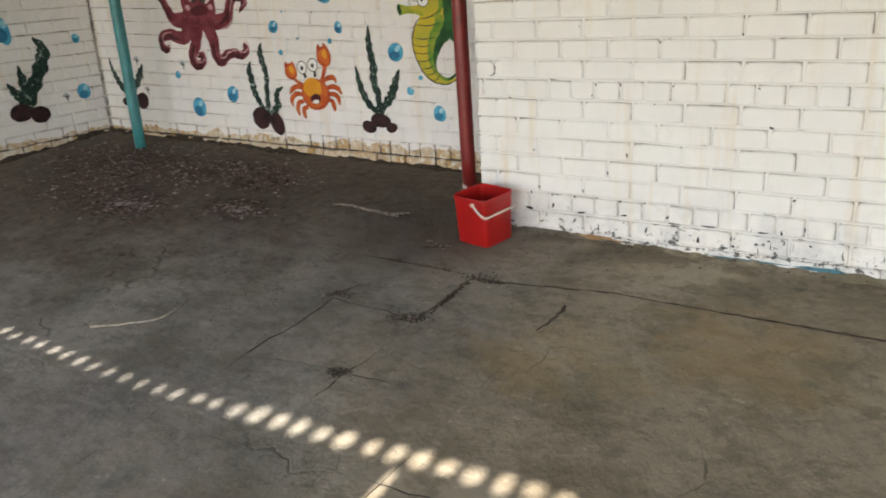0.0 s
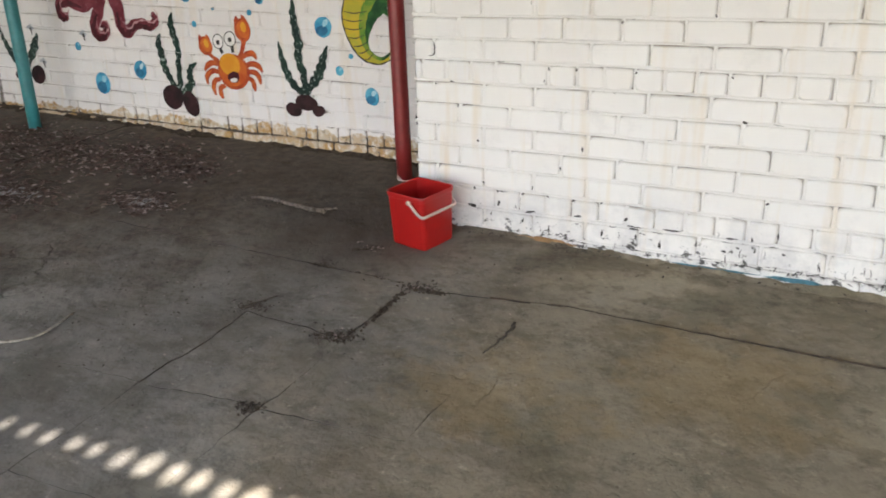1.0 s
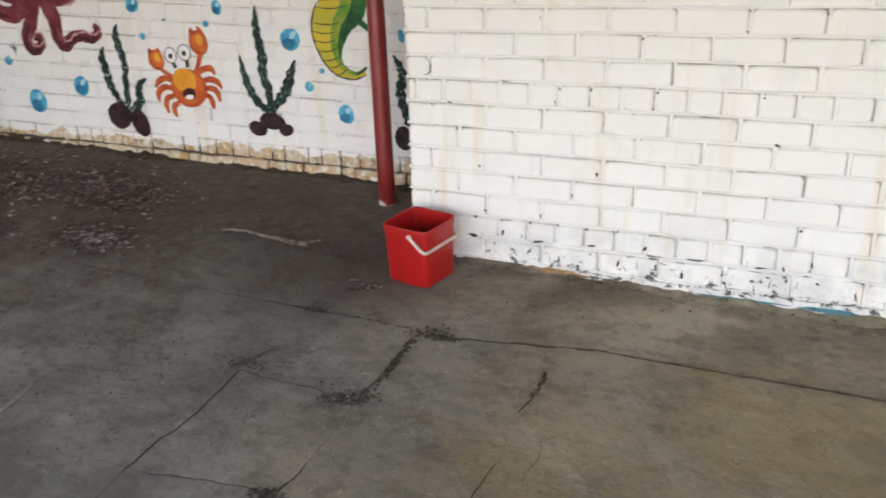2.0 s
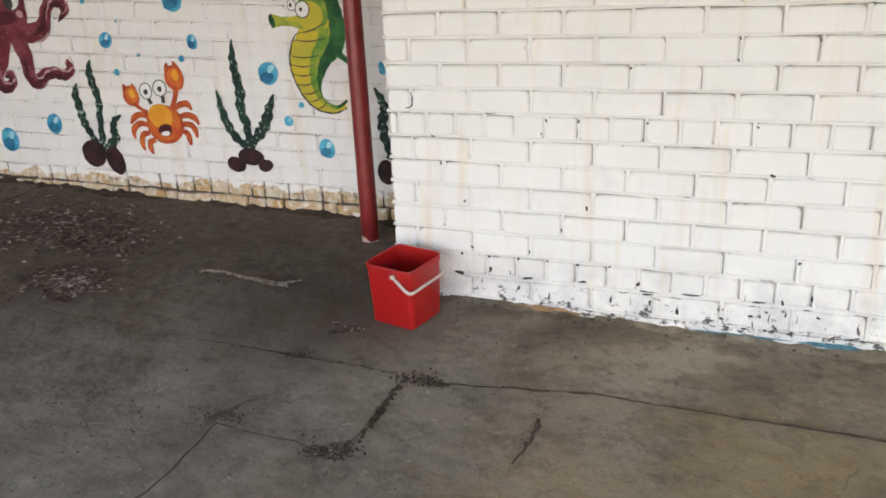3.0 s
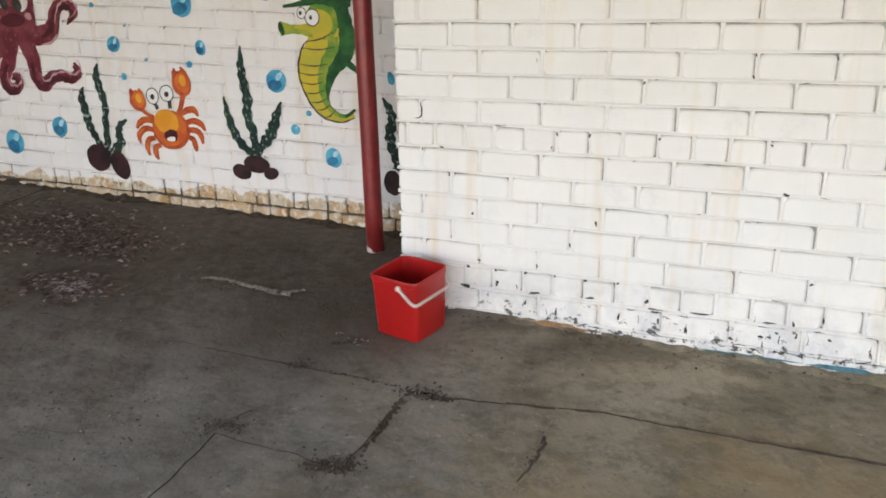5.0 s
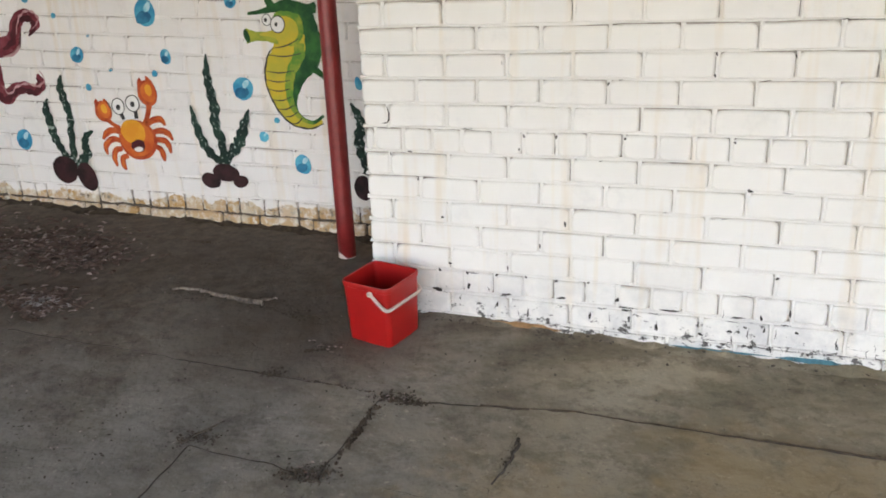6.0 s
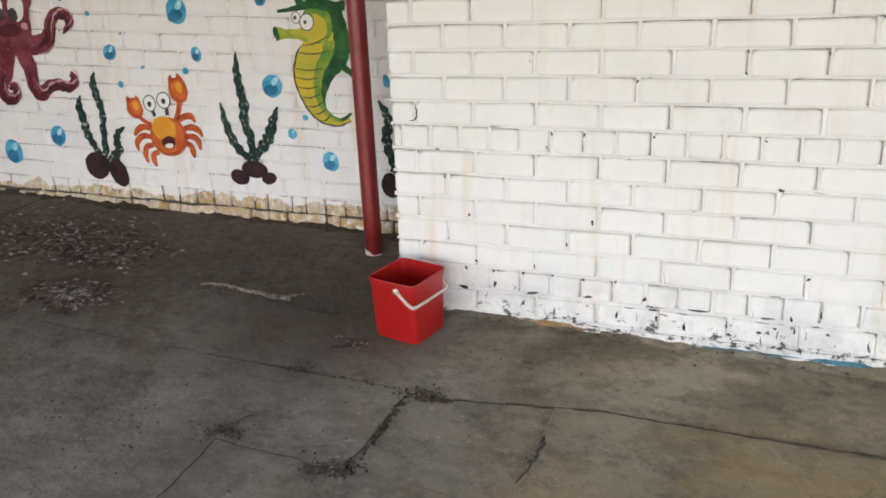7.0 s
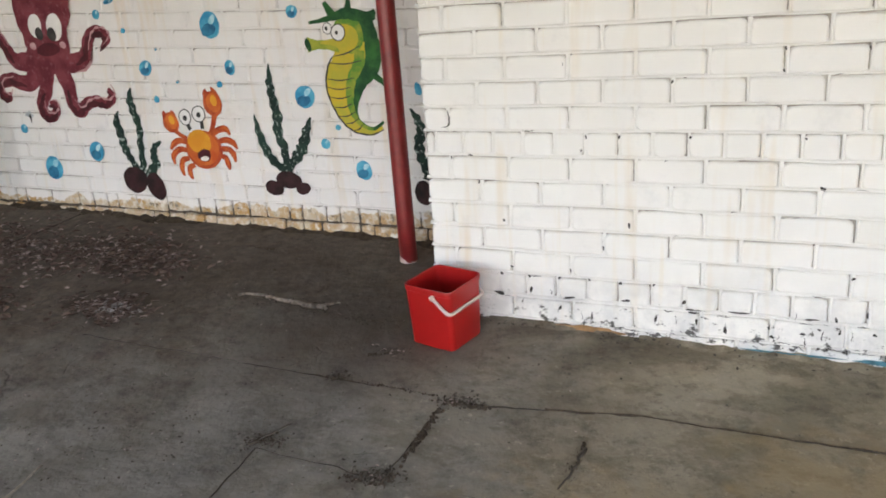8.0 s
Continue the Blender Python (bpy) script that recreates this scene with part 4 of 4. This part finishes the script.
patch("bare_patch", 0.60, -0.018, 0.145, 0.022, BARE_BRICK, "bare orange brick where the wall paint has gone", 3)
patch("blue_remnant", 1.60, -0.030, 0.14, 0.012, BLUE_TRIM, "strip of old blue paint along the wall foot", 5)
patch("blue_remnant", 1.30, -0.029, 0.16, 0.006, BLUE_TRIM, "thin strip of old blue paint along the wall foot", 8)
HIGH = ((0.614, 0.692, 0.005, 0.011), (0.728, 0.693, 0.005, 0.011), (0.899, 0.873, 0.005, 0.010), (1.231, 0.966, 0.004, 0.009), (1.229, 0.900, 0.005, 0.008), (1.458, 0.959, 0.004, 0.009),
          (0.761, 0.385, 0.005, 0.020), (0.671, 0.298, 0.006, 0.011), (1.345, 0.354, 0.004, 0.006), (0.959, 0.693, 0.005, 0.009), (1.303, 0.691, 0.006, 0.006), (1.359, 0.536, 0.012, 0.010),
          (0.107, 0.613, 0.005, 0.009), (0.212, 0.522, 0.005, 0.010), (0.184, 0.623, 0.012, 0.005), (0.302, 0.382, 0.006, 0.010), (0.596, 0.645, 0.005, 0.007), (0.284, 0.174, 0.007, 0.012),
          (0.393, 0.171, 0.008, 0.008), (0.508, 0.174, 0.007, 0.010), (0.619, 0.175, 0.007, 0.007), (0.731, 0.171, 0.007, 0.010), (0.847, 0.175, 0.007, 0.007), (0.273, 0.095, 0.033, 0.011))
LOW = ((0.398, 0.120, 0.010, 0.017), (0.545, 0.100, 0.026, 0.008), (0.751, 0.107, 0.025, 0.007), (0.950, 0.120, 0.010, 0.013), (0.979, 0.089, 0.034, 0.012), (1.131, 0.099, 0.040, 0.007),
          (1.088, 0.032, 0.007, 0.026), (1.236, 0.024, 0.011, 0.009), (1.352, 0.098, 0.034, 0.005), (1.426, 0.104, 0.006, 0.016), (1.040, -0.022, 0.012, 0.026), (0.326, 0.204, 0.009, 0.007),
          (0.626, 0.035, 0.005, 0.028), (0.855, 0.049, 0.006, 0.022), (0.993, 0.053, 0.008, 0.016), (0.551, 0.204, 0.005, 0.012), (1.465, 0.248, 0.010, 0.007), (1.514, 0.129, 0.004, 0.024),
          (0.509, 0.057, 0.006, 0.017), (1.330, 0.045, 0.011, 0.009), (1.439, 0.062, 0.006, 0.013), (1.539, 0.064, 0.009, 0.008), (1.379, 0.065, 0.008, 0.007))
for i, (x, z, rx, rz) in enumerate(HIGH + LOW):
    patch("paint_chip", x, z, rx * 0.8, rz * 0.75, CHARCOAL, "small black chip in the white wall paint", 30 + i)

# thin cracks and flaked lines in the paint
WALLS["right"] = lambda u, z, lift: (u, -0.0035 - 0.35 * lift, z)


def paint_cracks(number, seed):
    """Short ragged flaking lines, thick near the foot of the white wall and rare above."""
    rnd = random.Random(seed)
    bm = bmesh.new()
    for _ in range(number):
        x = rnd.uniform(0.28, 2.5)
        z = floor_z(x, 0) + abs(rnd.gauss(0, 0.07)) + 0.02 if rnd.random() < 0.8 else rnd.uniform(0.2, 1.3)
        course = round(z / COURSE) * COURSE
        if rnd.random() < 0.65:
            l = rnd.uniform(0.012, 0.05)
            z = course + rnd.uniform(-0.006, 0.006)
            pts = [(x, z), (x + l * 0.5, z + rnd.uniform(-0.003, 0.003)), (x + l, z + rnd.uniform(-0.004, 0.004))]
        else:
            l = rnd.uniform(0.012, 0.045)
            pts = [(x, z), (x + rnd.uniform(-0.005, 0.005), z + l * 0.5), (x + rnd.uniform(-0.008, 0.008), z + l)]
        w = rnd.uniform(0.0015, 0.005)
        one = stroke("right", pts, (0.0006, w, w * 0.6, 0.0006), 0, 0.6, rnd.randrange(999))
        me = bpy.data.meshes.new("flake")
        one.to_mesh(me)
        one.free()
        bm.from_mesh(me)
        bpy.data.meshes.remove(me)
    return tagged(part("paint_flakes", bm, CHARCOAL), "dark flaked lines in the white paint", "wall stain", kind="stuff")


paint_cracks(90, 5)
hook = tagged(new("paint_crack"), "dark hooked crack in the white wall paint", "wall stain")
part("line", stroke("right", [(0.102, 0.785), (0.108, 0.757), (0.102, 0.730), (0.075, 0.724)], (0.002, 0.006, 0.005, 0.001), 0, 0.4, 3), CHARCOAL, hook)
for wall, u, z in (("mural", -3.380, 0.483), ("left", 0.341, 0.465), ("mural", -3.455, 0.705), ("mural", -2.927, 0.677), ("left", 0.696, 0.371)):
    mark = tagged(new("paint_mark"), "small dark knocked-off paint mark on the mural wall", "wall stain")
    part("mark", oval(wall, u, z, 0.035, 0.016, 0, 0.2, 0.3, 5), BUBBLE_GREY, mark)
    part("mark", stroke(wall, [(u + 0.005, z), (u + 0.01, z - 0.05)], (0.022, 0.004), 0.001, 0.2, 5), LINE, mark)

# ---- pieces: bricks of the walls and flags of the yard ----
def brick_mesh(name, length, mat, seed, depth=0.06, worn=1.0):
    """A brick with a worn face towards -y: rounded corners, wavy arrises and a soft edge."""
    rnd = random.Random(seed)
    l, h = length / 2, (COURSE - JOINT) / 2
    outline = []
    for sx, sz, a0 in ((1, 1, 0), (-1, 1, 1), (-1, -1, 2), (1, -1, 3)):
        r = rnd.uniform(0.006, 0.019) / worn ** 0.4
        for k in (0.0, 0.5, 1.0):
            a = math.pi / 2 * (a0 + k)
            outline.append((sx * (l - r) + r * math.cos(a), sz * (h - r) + r * math.sin(a)))
        if a0 in (0, 2):
            for f in (0.4, -0.35):
                outline.append((sx * f * l, sz * h + rnd.uniform(-0.0018, 0.0018) * worn))
    n = len(outline)
    wob = [(rnd.uniform(-0.0012, 0.0012) * worn, rnd.uniform(-0.0012, 0.0012) * worn) for _ in outline]
    ring = lambda y, inset, jy: [((x + w[0]) * (1 - inset / l), y + rnd.uniform(-jy, jy), (z + w[1]) * (1 - inset / h)) for (x, z), w in zip(outline, wob)]  # noqa: E731
    verts = ring(depth, 0, 0) + ring(0.007, 0, 0.001) + ring(0.0018, 0.0025, 0.0005) + ring(0.0, 0.008, 0.0007)
    faces = [tuple(range(3 * n + n - 1, 3 * n - 1, -1))]
    for q in range(3):
        for k in range(n):
            m = (k + 1) % n
            faces.append((q * n + k, (q + 1) * n + k, (q + 1) * n + m, q * n + m))
    me = bpy.data.meshes.new(name)
    me.from_pydata(verts, [], faces)
    me.materials.append(mat)
    me.polygons.foreach_set("use_smooth", [k > 0 for k in range(len(faces))])
    me.update()
    return me


def lay_bricks(wall, mat, start, end, rows, base_z, phases, header_row, to_world, seed, limit=300, bare=-9, rough=0.0):
    """Courses of stretchers, with a course of headers among them; each brick its own piece, the far ones joined."""
    rnd = random.Random(seed)
    meshes = {}
    far = bmesh.new()
    count = 0
    for row in rows:
        header = row in header_row
        step = PITCH / 2 if header else PITCH
        shift = phases[2] if header else phases[row % 2]
        joints = [start] + [v for v in (shift + step * k for k in range(-40, 60)) if start + 0.03 < v < end - 0.02] + [end]
        cracked = row < bare and rough > 0.5
        if cracked:
            # the bared courses are cracked into uneven pieces
            joints = sorted(joints + [round(a + (b - a) * rnd.choice((0.36, 0.5, 0.64)), 3) for a, b in zip(joints, joints[1:]) if b - a > 0.15 and rnd.random() < 0.30])
        for a, b in zip(joints, joints[1:]):
            length = round(b - a - JOINT, 2) if abs(b - a - step) > 0.005 else step - JOINT
            key = (round(length, 3), rnd.randrange(6), cracked)
            if key not in meshes:
                meshes[key] = brick_mesh("brick", length, mat, len(meshes) + seed * 100, worn=2.6 if cracked else 1.0)
            proud = (rnd.uniform(-0.020, 0.002) if row < bare - 1 else rnd.uniform(-0.003, 0.003)) * rough if row < bare else 0.0
            m = to_world((a + b) / 2, base_z + (row + 0.5) * COURSE) @ pose(0, proud, 0, 0, rnd.uniform(-2, 2) * rough if row < bare else 0, 0) @ pose(rnd.uniform(-0.0015, 0.0015), rnd.uniform(-0.0014, 0.0014), rnd.uniform(-0.002, 0.002),
                                                                            rnd.uniform(-0.6, 0.6), rnd.uniform(-0.45, 0.45), rnd.uniform(-0.35, 0.35))
            if count < limit:
                ob = new("brick", meshes[key])
                ob.parent, ob.matrix_world = wall, m
                count += 1
            else:
                n = len(far.verts)
                far.from_mesh(meshes[key])
                far.verts.ensure_lookup_table()
                bmesh.ops.transform(far, matrix=m, verts=far.verts[n:])
    # bed joints: weathered mortar that slopes back to a crevice under the course above
    bed = bmesh.new()
    n = int((end - start) / 0.05)
    for row in rows:
        if row < bare and rough > 0.5:
            continue
        z = base_z + row * COURSE
        prev = None
        for k in range(n + 1):
            u = start + (end - start) * k / n
            keep = 0.0055 * max(0.10, min(1.0, 0.5 + 1.5 * noise.noise((u * 3.1, row * 2.3, seed))))
            inv = to_world(u, z)
            wave = 0.0035 * noise.noise((u * 9.0, row * 1.7, seed + 3))
            swell = 0.0022 + 0.0028 * noise.noise((u * 5.0, row * 3.1, seed + 8))
            pts = [inv @ Vector((0, 0.004, JOINT / 2 + 0.007 + wave)), inv @ Vector((0, -swell, 0.003 + wave)), inv @ Vector((0, -swell * 0.6, -JOINT / 2 + 0.0005 + keep)), inv @ Vector((0, 0.013, -JOINT / 2 - 0.0005 + keep))]
            now = [bed.verts.new(q) for q in pts]
            if prev:
                for a in (0, 1, 2):
                    bed.faces.new((prev[a], prev[a + 1], now[a + 1], now[a]))
            prev = now
        header = row in header_row
        step = PITCH / 2 if header else PITCH
        shift = phases[2] if header else phases[row % 2]
        for v in (shift + step * k for k in range(-40, 60)):
            if not start + 0.03 < v < end - 0.02:
                continue
            # head joints: a slack bead of mortar, open along one arris here and there
            open_by, prev = rnd.choice((-0.001, -0.001, 0.0005, 0.002, 0.0045)), None
            for k in range(7):
                f = k / 6 - 0.5
                inv = to_world(v, z + COURSE / 2 + f * COURSE)
                wave = 0.004 * noise.noise((v * 7.0, (row + f) * 4.0, seed))
                swell = 0.0012 + 0.003 * noise.noise((v * 3.0, (row + f) * 2.5, seed + 5))
                now = [bed.verts.new(inv @ Vector(q)) for q in ((-JOINT / 2 + open_by, 0.010, 0), (-JOINT / 2 + 0.002 + open_by + wave * 0.3, -swell * 0.5, 0), (0.002 + wave, -swell, 0), (JOINT / 2 + 0.006 + wave, 0.004, 0))]
                if prev:
                    for q in (0, 1, 2):
                        bed.faces.new((prev[q], prev[q + 1], now[q + 1], now[q]))
                prev = now
    ob = part("mortar", bed, mat, wall)
    ob["kind"] = "stuff"
    if far.verts:
        ob = part("brickwork", far, mat, wall)
        ob["kind"] = "stuff"
    else:
        far.free()


lay_bricks(wall_right, PAINT, 0.0, 2.7, range(-1, 19), 0.0, (0.100, 0.2175, 0.0435), (1, 7, 13), lambda u, z: pose(u, 0, z), 1, 330, 1, 0.2)


def settled(u, z):
    """The courses of the back wall have settled towards one end."""
    slope = -0.004 - 0.033 * z
    return pose(u, MURAL_Y, z + slope * (u + 1.35), 0, math.degrees(-slope), 0) @ Matrix.Diagonal((1, 1, 1.022, 1))


lay_bricks(wall_mural, MURAL_WHITE, LEFT_X + 0.01, -0.02, range(0, 19), -0.056, (0.06, 0.173, 0.06), (), settled, 2, 440, 3, 1.0)
lay_bricks(wall_left, MURAL_WHITE, -1.6, MURAL_Y - 0.01, range(0, 19), -0.03, (0.03, 0.143, 0.03), (), lambda u, z: pose(LEFT_X, u, z, 0, 0, 90), 3, 260, 3, 1.0)


def line_y(j, x):
    """The joints that run along the walls, with the bend they have."""
    return (0.76, -0.14 + 0.02 * x, -0.590 + 0.17 * max(0.0, min(0.45, x - 0.42)) + 0.03 * max(0, x - 0.87), -1.02 + 0.01 * x, -1.50 + 0.12 * max(-0.5, min(0.8, x)), -1.97 + 0.10 * max(-1.5, x),
            -2.45 + 0.09 * x, -2.95 + 0.09 * x, -3.6 + 0.09 * x, -4.4 + 0.09 * x, -5.4 + 0.09 * x)[j]


def lay_flag(parent, x0, x1, j0, j1, seed, mat, tight=1.0):
    """A worn slab with wandering, ragged edges, laid between two joints."""
    rnd = random.Random(seed)
    fine = 0.024 if -1.5 < x0 < 2 and j0 < 6 else 0.08
    nx, ny = max(4, round((x1 - x0) / fine)), max(4, round((line_y(j0, x0) - line_y(j1, x0)) / fine))
    cx, cy = (x0 + x1) / 2, (line_y(j0, (x0 + x1) / 2) + line_y(j1, (x0 + x1) / 2)) / 2
    lift, tx, ty = rnd.uniform(-0.0014, 0.0014), rnd.uniform(-0.003, 0.003), rnd.uniform(-0.003, 0.003)
    verts, faces = [], []
    for b in range(ny + 1):
        for a in range(nx + 1):
            x = x0 + (x1 - x0) * a / nx
            y = line_y(j1, x) + (line_y(j0, x) - line_y(j1, x)) * b / ny
            at = Vector((x, y, 0))
            gap = tight * (0.0006 + 0.0100 * max(0.0, noise.noise(at * 3.1) + 0.02) + rnd.uniform(0, 0.0016)) 
            if j1 == 2 and b == 0 and x > -0.5:
                gap += 0.0045 * max(0.0, 0.60 + noise.noise(at * 4.0))
            wx = 0.016 * noise.noise(at * 3.5) + 0.010 * noise.noise(at * 17)
            wy = 0.016 * noise.noise(at * 3.5 + Vector((9, 4, 2))) + 0.010 * noise.noise(at * 17 + Vector((5, 8, 1)))
            x += wx + (gap if a == 0 else -gap if a == nx else 0)
            y += wy + (gap if b == 0 else -gap if b == ny else 0)
            z = floor_z(x, y) - floor_z(cx, cy) + lift + tx * (x - cx) + ty * (y - cy) + 0.003 * noise.noise((x * 3, y * 3, 1.5)) + 0.0016 * noise.noise((x * 21, y * 21, 4.5))
            if a in (0, nx) or b in (0, ny):
                z -= tight * (0.0022 + 0.004 * max(0.0, noise.noise(at * 5.0)))    # worn arris
            verts.append((x - cx, y - cy, z))
    for b in range(ny):
        for a in range(nx):
            k = b * (nx + 1) + a
            faces.append((k, k + 1, k + nx + 2, k + nx + 1))
    top = len(faces)
    w = nx + 1
    rim = list(range(nx + 1)) + [nx + w * b for b in range(1, ny + 1)] + [ny * w + a for a in range(nx - 1, -1, -1)] + [w * b for b in range(ny - 1, 0, -1)]
    high, low = {}, {}
    for k in rim:
        high[k] = len(verts)
        verts.append(verts[k])
        low[k] = len(verts)
        verts.append((verts[k][0], verts[k][1], verts[k][2] - 0.04))
    for a, b in zip(rim, rim[1:] + rim[:1]):
        faces.append((high[a], low[a], low[b], high[b]))
    me = bpy.data.meshes.new("flag")
    me.from_pydata(verts, [], faces)
    me.materials.append(mat)
    me.materials.append(DIRT)
    me.polygons.foreach_set("material_index", [0 if k < top else 1 for k in range(len(faces))])
    me.polygons.foreach_set("use_smooth", [k < top for k in range(len(faces))])
    me.update()
    ob = new("flag", me)
    ob.parent = parent
    ob.location = (cx, cy, floor_z(cx, cy))


pavement = tagged(new("pavement"), "worn grey concrete yard of cracked slabs", "pavement", kind="structure")
for j in range(2, 10):
    xs = [-3.98, -2.6, -1.3, -0.13, 0.30, 0.77] if j > 2 else [-3.98, -2.6, -1.3, 0.30, 0.77]
    for i, (x0, x1) in enumerate(zip(xs, xs[1:])):
        lay_flag(pavement, x0, x1, j, j + 1, 100 * j + i, FLAG, 0.1 if x0 < -1 else 0.34 if j == 2 else 0.28)
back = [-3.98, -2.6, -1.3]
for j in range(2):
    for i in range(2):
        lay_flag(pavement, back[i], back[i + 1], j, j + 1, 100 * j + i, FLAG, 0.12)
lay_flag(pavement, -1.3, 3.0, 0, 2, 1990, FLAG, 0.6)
lay_flag(pavement, 3.0, 5.6, 0, 2, 1991, FLAG, 0.5)
for j0, j1 in ((2, 5), (5, 7), (7, 10)):
    for x0, x1 in ((0.77, 3.0), (3.0, 5.6)):
        lay_flag(pavement, x0, x1, j0, j1, 2000 + 10 * j0 + int(x0), FLAG, 0.3)


def dirt_line(x0, x1, seed):
    """Dark dirt packed along the joint in front of the white wall, here and there washed out."""
    bm = bmesh.new()
    prev = None
    n = int((x1 - x0) / 0.015)
    for k in range(n + 1):
        x = x0 + (x1 - x0) * k / n
        y = line_y(2, x) + 0.012 * noise.noise((x * 3.5, 2.0, seed)) + 0.006 * noise.noise((x * 17, 5.0, seed))
        w = 0.0038 * max(0.05, 0.35 + 1.3 * noise.noise((x * 4.0, 8.0, seed)) + 0.5 * noise.noise((x * 31, 3.0, seed)))
        now = [bm.verts.new((x, y + d * w, floor_z(x, y) + h)) for d, h in ((-1.0, 0.0), (-0.6, 0.0062), (0.6, 0.0066), (1.0, 0.0))]
        if prev:
            for a in range(3):
                bm.faces.new((prev[a], prev[a + 1], now[a + 1], now[a]))
        prev = now
    return tagged(part("joint_dirt", bm, SOIL_LOOSE), "dark dirt packed along a joint of the concrete yard", "soil", kind="stuff")


dirt_line(0.62, 2.6, 4)
